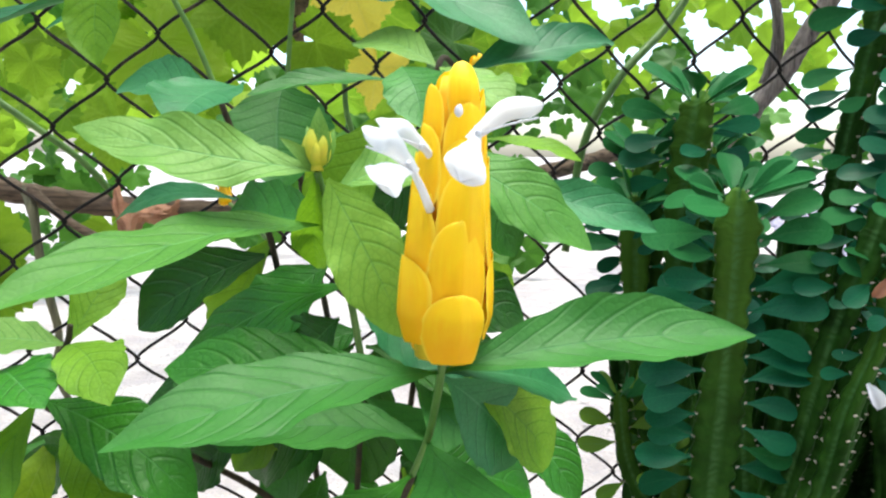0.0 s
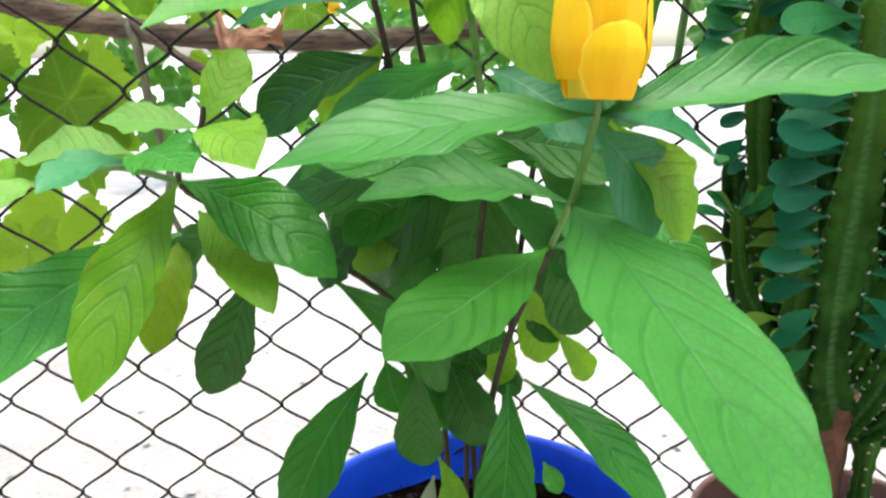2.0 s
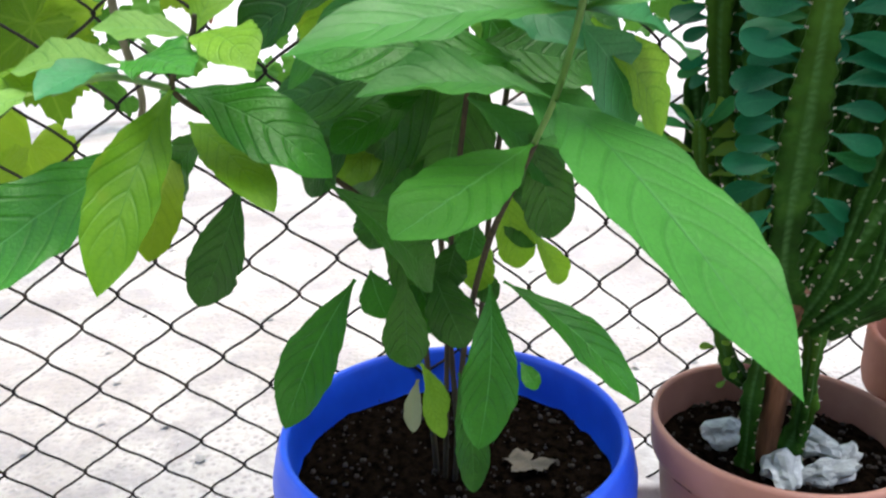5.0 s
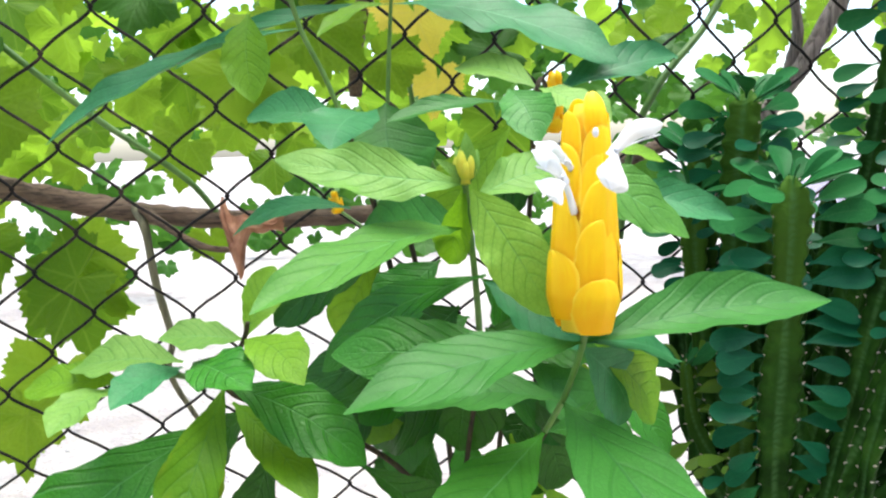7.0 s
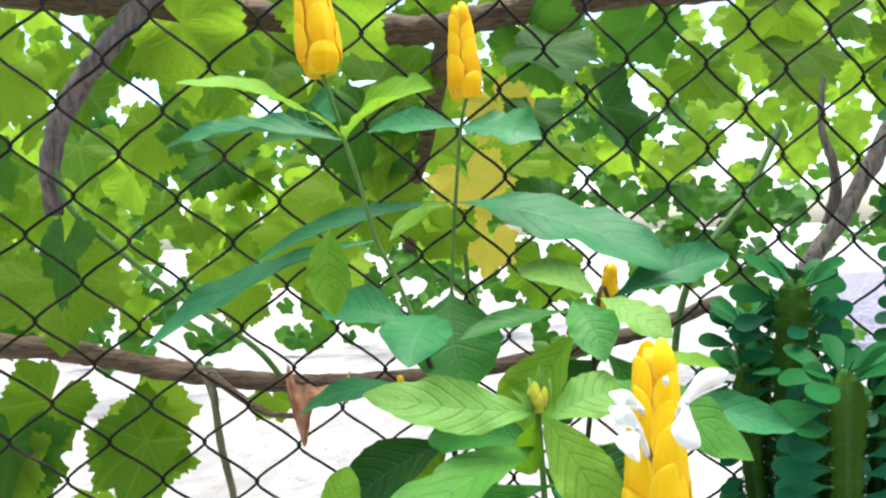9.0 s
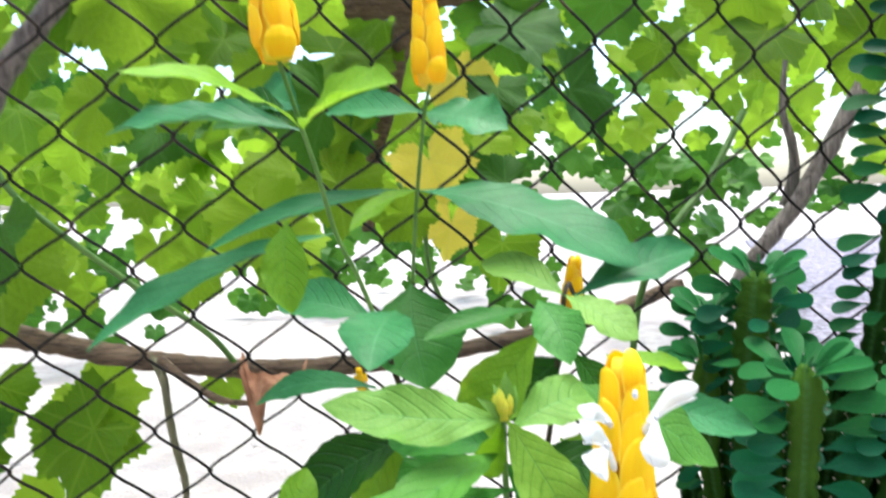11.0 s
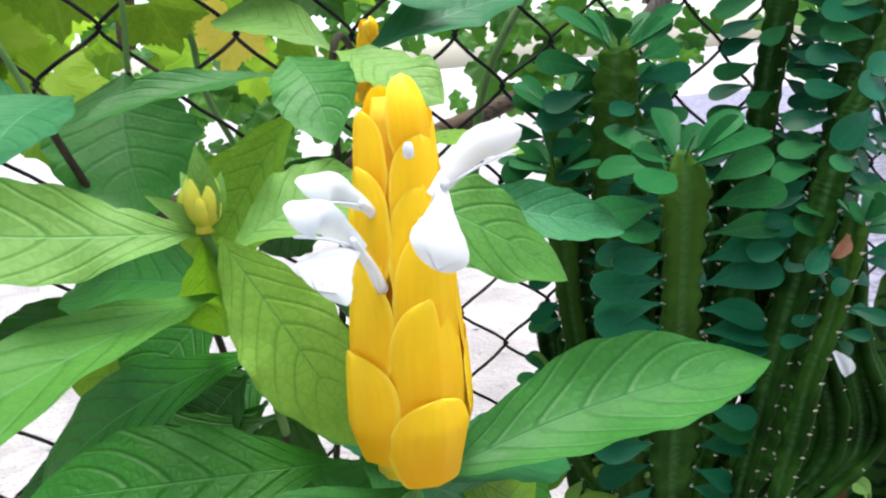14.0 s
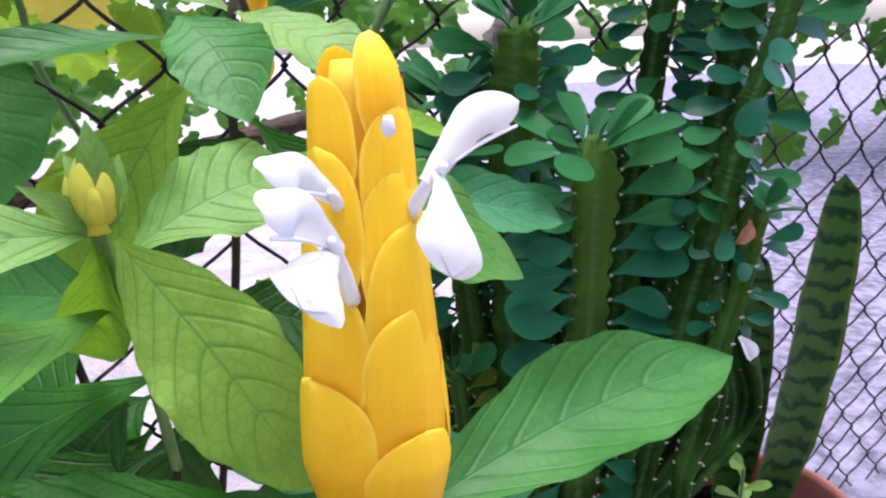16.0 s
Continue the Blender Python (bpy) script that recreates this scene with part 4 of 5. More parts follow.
# stem with the young bud
grow(BUD, (-0.129, 0.254, 0.601), 0.026, (0.0, -0.75, 0.65), LEAF_PALE, 0.04, a=1.1, b=0.95, nick=2, wave=0.09, twist=0.1)
grow((-0.047, 0.274, 0.584), (-0.016, 0.248, 0.5315), 0.027, (-0.35, -0.78, 0.45), LEAF_LIME_LIFTED, 0.07, a=0.95, b=0.8, nick=0, twist=0.1)
grow((-0.047, 0.280, 0.578), (-0.002, 0.300, 0.589), 0.026, (0, -0.7, 0.7), LEAF_PALE, 0.12)
grow(BUD, (-0.058, 0.315, 0.545), 0.016, (0, -0.95, 0.3), LEAF_OLIVE, 0.05)
grow(D, (-0.127, 0.190, 0.5495), 0.027, (-0.12, -0.6, 0.8), LEAF_SOFT, 0.07, nick=2, wave=0.07)
grow((-0.117, 0.410, 0.568), (-0.203, 0.450, 0.549), 0.021, (-0.1, -0.6, 0.8), LEAF_BLUE, 0.12, nick=0, twist=0.1)
grow(D, (-0.105, 0.34, 0.56), 0.032, (-0.1, -0.7, 0.7), LEAF_MID, 0.10)
grow((-0.040, 0.308, 0.540), (-0.129, 0.338, 0.486), 0.031, (-0.25, -0.65, 0.72), LEAF_FRESH, 0.10, nick=0, twist=0.1)
grow((-0.020, 0.300, 0.500), (-0.117, 0.296, 0.506), 0.036, (-0.05, -0.72, 0.7), LEAF_FRESH, 0.09, nick=0, wave=0.03, twist=0.1, cup=0.02)
grow((-0.040, 0.315, 0.535), (0.004, 0.29, 0.505), 0.034, (0.2, -0.8, 0.6), LEAF_BLUE, 0.08)
grow((-0.044, 0.345, 0.50), (-0.15, 0.36, 0.47), 0.04, (-0.1, -0.7, 0.7), LEAF_SHADED, 0.09)
grow((-0.040, 0.34, 0.505), (0.03, 0.36, 0.49), 0.036, (0.2, -0.8, 0.6), LEAF_SHADED, 0.08)
grow((-0.095, 0.40, 0.54), (-0.165, 0.39, 0.50), 0.038, (-0.1, -0.8, 0.6), LEAF_SHADED, 0.08)
grow((-0.095, 0.40, 0.55), (-0.13, 0.42, 0.48), 0.036, (-0.2, -0.9, 0.4), LEAF_LIME, 0.07)
# stem behind, with the half-hidden yellow spike
grow((-0.022, 0.336, 0.615), (-0.066, 0.342, 0.553), 0.033, (-0.35, -0.9, 0.35), LEAF_LIME, 0.05)
grow(Q, (-0.050, 0.386, 0.648), 0.024, (0, -0.7, 0.75), LEAF_PALE, 0.10)
grow(Q, (0.024, 0.315, 0.612), 0.026, (0.2, -0.7, 0.7), LEAF_PALE, 0.08)
grow((-0.024, 0.336, 0.631), (-0.013, 0.302, 0.603), 0.026, (-0.05, -0.85, 0.5), LEAF_MID, 0.08)
grow((-0.024, 0.343, 0.625), (-0.086, 0.312, 0.616), 0.015, (0, -0.5, 0.85), LEAF_MID, 0.06)
grow((0.000, 0.36, 0.629), (0.082, 0.398, 0.651), 0.03, (-0.1, -0.7, 0.72), LEAF_BLUE, 0.07)
grow((-0.010, 0.290, 0.596), (0.051, 0.280, 0.558), 0.029, (0.3, -0.75, 0.6), LEAF_SOFT, 0.07, a=1.05, b=0.92, nick=0)
grow((0.020, 0.32, 0.580), (0.085, 0.315, 0.562), 0.021, (0.1, -0.75, 0.65), LEAF_BLUE, 0.07)
grow((0.012, 0.335, 0.600), (0.056, 0.335, 0.591), 0.012, (0.1, -0.5, 0.85), LEAF_LIME, 0.10)
grow((-0.004, 0.355, 0.60), (0.03, 0.36, 0.545), 0.032, (0.2, -0.9, 0.4), LEAF_SHADED, 0.06)
grow((-0.006, 0.36, 0.595), (-0.045, 0.39, 0.555), 0.034, (-0.1, -0.9, 0.4), LEAF_SHADED, 0.06)
# the two tall stems
grow((-0.093, 0.422, 0.632), (-0.084, 0.375, 0.575), 0.056, (0.05, -0.85, 0.5), LEAF_MID, 0.06)
grow((-0.100, 0.362, 0.624), (-0.112, 0.300, 0.604), 0.038, (0.0, -0.6, 0.8), LEAF_BLUE, 0.06)
grow(C2, (-0.175, 0.40, 0.625), 0.03, (0, -0.7, 0.7), LEAF_BLUE, 0.08)
grow(A2, (-0.247, 0.335, 0.724), 0.032, (0, -0.45, 0.9), LEAF_BLUE, 0.08)
grow(A2, (-0.092, 0.265, 0.737), 0.034, (-0.1, -0.7, 0.7), LEAF_LIME, 0.08)
grow(A2, (-0.205, 0.25, 0.742), 0.024, (0, -0.6, 0.8), LEAF_LIME, 0.10)
grow((-0.146, 0.335, 0.735), (-0.185, 0.40, 0.745), 0.034, (0, -0.9, 0.4), LEAF_BLUE, 0.06)
grow((-0.146, 0.335, 0.728), (-0.20, 0.38, 0.735), 0.032, (0, -0.8, 0.5), LEAF_SHADED, 0.08)
grow(B2, (-0.262, 0.332, 0.612), 0.026, (-0.1, -0.45, 0.88), LEAF_BLUE, 0.06)
grow((-0.158, 0.352, 0.677), (-0.153, 0.329, 0.629), 0.024, (0.05, -1, 0.25), LEAF_LIME, 0.04)
grow(B3, (-0.223, 0.42, 0.657), 0.022, (-0.1, -0.5, 0.85), LEAF_BLUE, 0.06)
grow(B3, (0.040, 0.365, 0.645), 0.047, (0.1, -0.6, 0.8), LEAF_BLUE, 0.08)
grow(B3, (-0.128, 0.385, 0.668), 0.014, (0, -0.5, 0.85), LEAF_LIME, 0.08)
grow(A3, (-0.034, 0.365, 0.724), 0.036, (0.1, -0.75, 0.65), LEAF_BLUE, 0.06)
grow(A3, (-0.147, 0.45, 0.745), 0.028, (0, -0.7, 0.7), LEAF_BLUE, 0.07)
# crowded small leaves round the stems
grow((-0.039, 0.39, 0.403), (-0.044, 0.378, 0.383), 0.02, (-0.2, -0.95, 0.35), LEAF_FRESH, 0.07)
grow((-0.022, 0.4, 0.424), (-0.006, 0.388, 0.387), 0.03, (0.2, -0.95, 0.35), LEAF_SHADED, 0.07)
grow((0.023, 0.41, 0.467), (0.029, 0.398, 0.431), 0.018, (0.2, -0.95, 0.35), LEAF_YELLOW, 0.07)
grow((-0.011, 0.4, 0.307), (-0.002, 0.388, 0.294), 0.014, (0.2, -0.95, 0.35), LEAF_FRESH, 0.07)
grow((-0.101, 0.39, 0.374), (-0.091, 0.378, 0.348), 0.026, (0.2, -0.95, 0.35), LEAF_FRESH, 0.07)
grow((-0.05, 0.41, 0.384), (-0.058, 0.398, 0.356), 0.026, (-0.2, -0.95, 0.35), LEAF_SHADED, 0.07)
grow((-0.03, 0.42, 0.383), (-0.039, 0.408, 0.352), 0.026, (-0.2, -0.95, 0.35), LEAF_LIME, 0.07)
grow((-0.094, 0.43, 0.41), (-0.104, 0.418, 0.377), 0.034, (-0.2, -0.95, 0.35), LEAF_SHADED, 0.07)
grow((-0.073, 0.43, 0.406), (-0.085, 0.418, 0.37), 0.032, (-0.2, -0.95, 0.35), LEAF_SHADED, 0.07)
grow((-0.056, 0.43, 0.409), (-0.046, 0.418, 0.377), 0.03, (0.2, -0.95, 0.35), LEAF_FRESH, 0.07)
grow((-0.043, 0.42, 0.357), (-0.025, 0.408, 0.347), 0.02, (0.2, -0.95, 0.35), LEAF_SHADED, 0.07)
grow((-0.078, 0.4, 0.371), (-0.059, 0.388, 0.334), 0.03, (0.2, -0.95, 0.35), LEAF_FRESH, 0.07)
grow((-0.006, 0.42, 0.433), (-0.021, 0.408, 0.408), 0.028, (-0.2, -0.95, 0.35), LEAF_SHADED, 0.07)
grow((-0.075, 0.42, 0.297), (-0.06, 0.408, 0.264), 0.016, (0.2, -0.95, 0.35), LEAF_LIME, 0.07)


# leaves deeper in the bush, many with shade put into their darker green
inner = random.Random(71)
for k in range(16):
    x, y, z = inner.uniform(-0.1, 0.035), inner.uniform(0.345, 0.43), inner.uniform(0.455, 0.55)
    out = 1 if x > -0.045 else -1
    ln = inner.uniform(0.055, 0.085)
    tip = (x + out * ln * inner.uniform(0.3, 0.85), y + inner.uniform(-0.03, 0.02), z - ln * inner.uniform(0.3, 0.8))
    grow((x, y, z), tip, inner.uniform(0.028, 0.04), (out * 0.3, -0.8, 0.55), inner.choice((LEAF_SHADED, LEAF_SHADED, LEAF_MID, LEAF_FRESH, LEAF_LIME)), 0.09)


def bract_mesh(size, width, start, outline, seed):
    """One ovate shell laid on the spike's outline: curved across a keel, tucked in at its foot, its tip standing off. Local z up, y outward."""
    rnd = random.Random(seed)
    nu, nv = 15, 24
    verts, uv = [], []
    lean, flare = rnd.uniform(-0.12, 0.12), rnd.uniform(0.0, 0.06)
    for j in range(nv):
        t = j / (nv - 1)
        around = outline(start + t * size)
        half = 0.5 * width * max(0.0, (0.55 + 0.45 * min(1, t / 0.4) ** 0.7) * (1 - t ** 4.5) ** 0.6)
        bow = 0.7 * around
        spread = min(half / max(bow, 1e-5), 1.5)
        off = around * (0.15 + 0.15 * (1 - (1 - t) ** 3) + flare * t ** 2)
        for i in range(nu):
            u = 2 * i / (nu - 1) - 1
            phi = u * spread
            ruffle = 0.025 * around * math.sin(9 * t + seed + 2 * u) * abs(u) ** 3
            keel = 0.035 * around * math.exp(-(u / 0.16) ** 2)
            verts.append((bow * math.sin(phi) + lean * half * t, off + bow * math.cos(phi) + ruffle + keel, t * size))
            uv.append((i / (nu - 1), t))
    return mesh_of("bract", verts, grid_faces(nu, nv), BRACT, uv)


def build_spike(base, tip, radius, pairs, turn, parent, label, seed):
    """A four-ranked spike of bracts; turn: degrees by which the ranks stand off the axes."""
    b, t = Vector(base), Vector(tip)
    axis = (t - b)
    length = axis.length
    m0 = Matrix.Translation(b) @ Vector((0, 0, 1)).rotation_difference(axis).to_matrix().to_4x4()

    def outline(z):
        """The spike's half-width: full below, drawn in slowly, domed at the top."""
        s = min(1.0, max(0.0, z / length))
        body = (0.88 + 0.14 * min(1, s / 0.15)) * (1 - 0.52 * max(0, s - 0.15) / 0.85)
        return radius * body * math.sqrt(max(0.0, 1 - (max(0, s - 0.86) / 0.145) ** 2.4)) + 0.0003

    v, f = tube([Vector((0, 0, length * k / 16 * 0.94)) for k in range(17)], lambda s: 0.62 * outline(s * length * 0.94), 10)
    core = part("flower_spike", mesh_of("flower_spike", v, f, BRACT), parent, label, m0)
    rnd = random.Random(seed)
    full = min(length * 0.4, 0.038)
    for k in range(pairs):
        s = k / max(pairs - 1, 1)
        size = full * (0.62 + 0.38 * min(1, s / 0.22)) * (1.0 - 0.4 * max(0, s - 0.5) / 0.5)
        z = s * (length - size)
        for side in (0, 180):
            a = turn + (90 if k % 2 else 0) + side + rnd.uniform(-7, 7)
            start = z + rnd.uniform(-0.0012, 0.0006) * (1 if k else 0)
            me = bract_mesh(size * rnd.uniform(0.93, 1.0), 1.6 * outline(start + 0.5 * size), start, outline, rnd.randrange(999))
            part("bract", me, core, m=m0 @ Matrix.Translation((0, 0, start)) @ Matrix.Rotation(radians(a), 4, "Z"))
    return core


spike = build_spike((-0.0046, 0.2415, 0.527), (-0.0008, 0.2475, 0.6235), 0.0164, 11, 22, plant, "tall golden yellow spike of overlapping bracts", 1)
build_spike(SP2, (-0.156, 0.312, 0.815), 0.0125, 7, 25, plant, "golden yellow flower spike", 2)
build_spike(SP3, (-0.079, 0.378, 0.81), 0.0115, 7, 40, plant, "golden yellow flower spike", 3)
build_spike((-0.127, 0.423, 0.564), (-0.129, 0.424, 0.579), 0.005, 3, 15, plant, "small golden yellow spike", 5)
build_spike((0.010, 0.425, 0.61), (0.013, 0.42, 0.648), 0.008, 5, 30, plant, "small golden yellow spike", 4)

for k, (dx, dy, dz) in enumerate(((-0.012, -0.006, 0.006), (0.013, -0.005, 0.007), (0.002, -0.011, 0.004), (-0.003, 0.012, 0.006))):
    add_leaf(plant, (-0.005, 0.2415, 0.528), (-0.005 + dx, 0.2415 + dy, 0.528 + dz), 0.008, (dx * 10, dy * 10, 0.8), LEAF_MID, 0.1, nv=12, nu=5, quilt=0.0, a=0.6, b=0.8, label="small green leaflet")

# young bud: fat little scales round a pointed bract
bud_core = part("bud", mesh_of("bud", *tube([Vector((0, 0, 0.010 * k / 4)) for k in range(5)], lambda t: 0.0026 * (1 - 0.6 * t), 8), BUDMAT), plant, "small yellow-green flower bud", Matrix.Translation(BUD))
for k in range(9):
    a = k * 2.4
    wide = 0.0052 - 0.0003 * k
    d = Vector((wide * math.cos(a), wide * math.sin(a), 0.0075 + 0.0012 * k))
    add_leaf(bud_core, Vector(BUD) + Vector((0.001 * math.cos(a), 0.001 * math.sin(a), 0.001)), Vector(BUD) + d, 0.0066, (math.cos(a), math.sin(a), 0.3), BUDMAT, 0.22, nv=14, nu=7, name="bud_scale", quilt=0.0, a=0.55, b=0.95, cup=-0.5)
for d, w in (((0.001, -0.001, 0.0225), 0.0085), ((-0.0125, -0.003, 0.0115), 0.005), ((0.006, 0.003, 0.015), 0.006), ((-0.004, 0.003, 0.016), 0.006)):
    add_leaf(bud_core, BUD, Vector(BUD) + Vector(d), w, (0.1, -1, 0.2), LEAF_PALE, 0.1, nv=12, nu=5, name="bud_bract", quilt=0.0, a=0.6, b=1.0)


# ---- white two-lipped flowers on the big spike ----
def ribbon(pts, widths, normal, cup=0.25, nu=15, nv=22, lobes=0.0):
    """A petal along a curved line; widths are half-widths along it."""
    path = smooth_path(pts, nv)
    verts, uv = [], []
    n = Vector(normal).normalized()
    for j, p in enumerate(path):
        t = j / (nv - 1)
        d = (path[min(j + 1, nv - 1)] - path[max(j - 1, 0)]).normalized()
        x = d.cross(n).normalized()
        z = x.cross(d)
        s = t * (len(widths) - 1)
        k = min(int(s), len(widths) - 2)
        c = s - k
        w = widths[k] + (widths[k + 1] - widths[k]) * c * c * (3 - 2 * c)
        if t > 0.68:
            w *= math.sqrt(max(0, 1 - ((t - 0.68) / 0.32) ** 2))
        for i in range(nu):
            u = 2 * i / (nu - 1) - 1
            drop = lobes * (0.5 - 0.5 * math.cos(3 * math.pi * (u + 1))) * t ** 4
            verts.append(p + x * w * u - z * cup * w * u * u - d * drop)
            uv.append((i / (nu - 1), t))
    return verts, grid_faces(nu, nv), uv


def build_flower(throat, neck, upper, lower, face, parent, lip=True, big=1.0):
    """throat: where it leaves the spike; neck: where the lips part; upper and lower: the lips' ends."""
    th, ne, up, lo = Vector(throat), Vector(neck), Vector(upper), Vector(lower)
    out = Vector(face).normalized()
    verts, faces, uv = [], [], []

    def join(v, f, w=None):
        o = len(verts)
        verts.extend(v)
        faces.extend(tuple(k + o for k in q) for q in f)
        uv.extend(w or [(0.5, 0.5)] * len(v))

    join(*tube(smooth_path([th, (th + ne) / 2 + Vector((0, 0, 0.0008)), ne, ne + (ne - th) * 0.15], 12), lambda t: 0.0015 - 0.0007 * t, 12))
    along = up - ne
    mid = ne + along * 0.5 + Vector((0, 0, 0.17 * along.length))
    join(*ribbon([ne - along * 0.15, ne + along * 0.2 + Vector((0, 0, 0.1 * along.length)), mid, ne + along * 0.8 + Vector((0, 0, 0.1 * along.length)), up + along * 0.1], [0.0014, 0.0022, 0.003, 0.0036, 0.0039, 0.0039, 0.0036], out + Vector((0, 0, 0.35)), 0.4, nv=30))
    if lip:
        drop = lo - ne
        across = drop.cross(out).normalized()
        join(*ribbon([ne - drop * 0.05, ne + drop * 0.25 + out * 0.002, ne + drop * 0.55 + out * 0.0034, ne + drop * 0.84 + out * 0.003, lo + drop * 0.12 + out * 0.0006], [0.0013, 0.0018, 0.0023] + [w * big for w in (0.0034, 0.0052, 0.0062, 0.0064, 0.0062, 0.0058)], out, 0.28, 25, 40, lobes=0.0016))
        join(*ribbon([ne + drop * 0.1, ne + drop * 0.45 + across * 0.002 + out * 0.002, lo - drop * 0.12 + across * 0.0042], [0.0008, 0.0015, 0.002, 0.002, 0.0019], out, 0.4))
    for k in (-1, 1):
        join(*tube(smooth_path([ne, ne + along * 0.5 - Vector((0, 0, 0.0012)) + out * 0.0006 * k, up - Vector((0, 0, 0.0035)) + out * 0.001 * k], 10), 0.0003, 5))
    part("flower", mesh_of("flower", verts, faces, PETAL, uv), parent, "white two-lipped flower")


build_flower((0.004, 0.236, 0.590), (0.005, 0.224, 0.599), (0.0235, 0.232, 0.608), (0.000, 0.210, 0.587), (0.25, -1, 0.15), spike, big=1.08)
build_flower((-0.009, 0.234, 0.576), (-0.0145, 0.222, 0.589), (-0.0262, 0.210, 0.5985), (-0.0225, 0.2085, 0.5855), (-0.2, -1, 0.15), spike)
build_flower((-0.008, 0.240, 0.590), (-0.0115, 0.233, 0.5955), (-0.0235, 0.2235, 0.602), (-0.020, 0.243, 0.592), (-0.3, -1, 0.3), spike, lip=False)
nub = lump(0.0015, 5, (0.9, 0.9, 1.3), 2, 0.15)
part("flower_bud", mesh_from_bm("flower_bud", nub, PETAL), spike, "white opening flower bud", Matrix.Translation((-0.0005, 0.2325, 0.6065)))


# ---- pot with the leafy columnar cactus ----
TERRA_AT = (0.185, 0.463, 0.0)
TERRA_R = 0.092
terra = build_pot("flower_pot", TERRA_AT, TERRA_R, 0.225,
                  [(0, 0), (0.72, 0), (0.74, 0.02), (0.92, 0.86), (0.94, 0.87), (0.985, 0.88), (0.99, 0.9), (1.0, 0.985), (0.985, 1.0), (0.955, 1.0), (0.945, 0.985), (0.92, 0.86), (0.9, 0.8), (0, 0.78)],
                  POT_RED, "reddish-brown plastic pot with white stones on its soil", (3, 11))
build_soil(terra, TERRA_AT, TERRA_R * 0.925, 0.196, 8)


def column(path, radius, turn, seed, top=True, tip_tone=1.0):
    """Verts and faces of a three-ribbed column with toothed ribs, and the teeth's places."""
    pts = smooth_path(path, max(32, int(len(path) * 26)))
    n = len(pts)
    sides = 24
    verts, uv, teeth = [], [], []
    side = Vector((1, 0, 0))
    run = 0.0
    pitch = 0.0125 if tip_tone == 1.0 else 0.034
    marks = [0.3 * pitch, 0.0, 0.6 * pitch]
    for i, p in enumerate(pts):
        d = (pts[min(i + 1, n - 1)] - pts[max(i - 1, 0)]).normalized()
        side = (side - d * side.dot(d)).normalized()
        up = d.cross(side)
        if i:
            run += (p - pts[i - 1]).length
        t = i / (n - 1)
        r = radius * (0.86 + 0.14 * math.sin(t * 13 + seed)) * (1 if t < 0.93 or not top else max(0.12, math.cos((t - 0.93) / 0.07 * 1.35)))
        for k in range(sides):
            a = 2 * math.pi * k / sides
            rib = 0.5 + 0.5 * math.cos(3 * (a - turn))
            q = r * (0.44 + 0.56 * rib ** 1.25) * (1 + 0.1 * rib ** 3 * math.sin(run / pitch * 6.283))
            verts.append(p + (side * math.cos(a) + up * math.sin(a)) * q)
            uv.append((rib, t * tip_tone))
        for w in range(3):
            if run >= marks[w]:
                marks[w] += pitch
                a = turn + w * 2 * math.pi / 3
                o = side * math.cos(a) + up * math.sin(a)
                teeth.append((t, p + o * r * 1.02, o, d))
    faces = grid_faces(sides, n, True)
    faces.append(tuple(range((n - 1) * sides, n * sides)))
    nf = len(faces)
    for t, p, o, d in teeth:
        x = o.cross(d)
        for sgn in (-1, 1):
            b0 = len(verts)
            tipv = p + o * 0.0017 + x * sgn * 0.0012 + d * 0.001
            verts += [p + d * 0.0008, p - d * 0.0008, p + x * sgn * 0.0009, tipv]
            uv += [(1, t)] * 4
            faces += [(b0, b0 + 1, b0 + 3), (b0 + 1, b0 + 2, b0 + 3), (b0 + 2, b0, b0 + 3)]
    slots = [0] * nf + [1] * (len(faces) - nf)
    return verts, faces, uv, slots, teeth


def fleshy_blade(seed):
    """Verts, faces, UV of a thick spoon-shaped leaf, one unit long, with an upper and a lower skin."""
    rnd = random.Random(seed + 40)
    nu, nv = 9, 20
    wide, arch, cup, curl = rnd.uniform(0.205, 0.25), rnd.uniform(0.0, 0.06), rnd.uniform(0.0, 0.14), rnd.uniform(0.0, 0.2)
    lop, a, b = rnd.uniform(-0.06, 0.06), rnd.uniform(1.0, 1.3), 0.5
    peak = (a / (a + b)) ** a * (b / (a + b)) ** b
    verts, uv, faces = [], [], []
    for skin in (1, 0):
        o = len(verts)
        for j in range(nv):
            t = 1 - (1 - j / (nv - 1)) ** 1.9
            s = max(0.0, (t - 0.1) / 0.9)
            w = max(0.03 * (1 - t), wide * s ** a * (1 - s) ** b / peak)
            for i in range(nu):
                u = 2 * i / (nu - 1) - 1
                z = arch * 4 * t * (1 - t) - curl * t ** 2.5 + cup * wide * 2 * u * u * (w / wide) - 0.012 * math.exp(-(u / 0.13) ** 2) * (1 - t)
                if not skin:
                    z -= 0.05 * (1 - u * u) ** 0.5 * (w / wide) ** 0.5
                verts.append((u * w + lop * math.sin(math.pi * t), t, z))
                uv.append((i / (nu - 1), t))
        g = grid_faces(nu, nv)
        faces += [tuple(k + o for k in (q if skin else q[::-1])) for q in g]
    return verts, faces, uv


FLESHY = [fleshy_blade(key) for key in range(8)]
FLESHY_MESH = {}
for nm, mat in (("old", CACT_LEAF), ("fresh", CACT_LEAF_FRESH), ("young", CACT_LEAF_YOUNG)):
    FLESHY_MESH[nm] = [mesh_of("leaf", v, f, mat, uv) for v, f, uv in FLESHY]


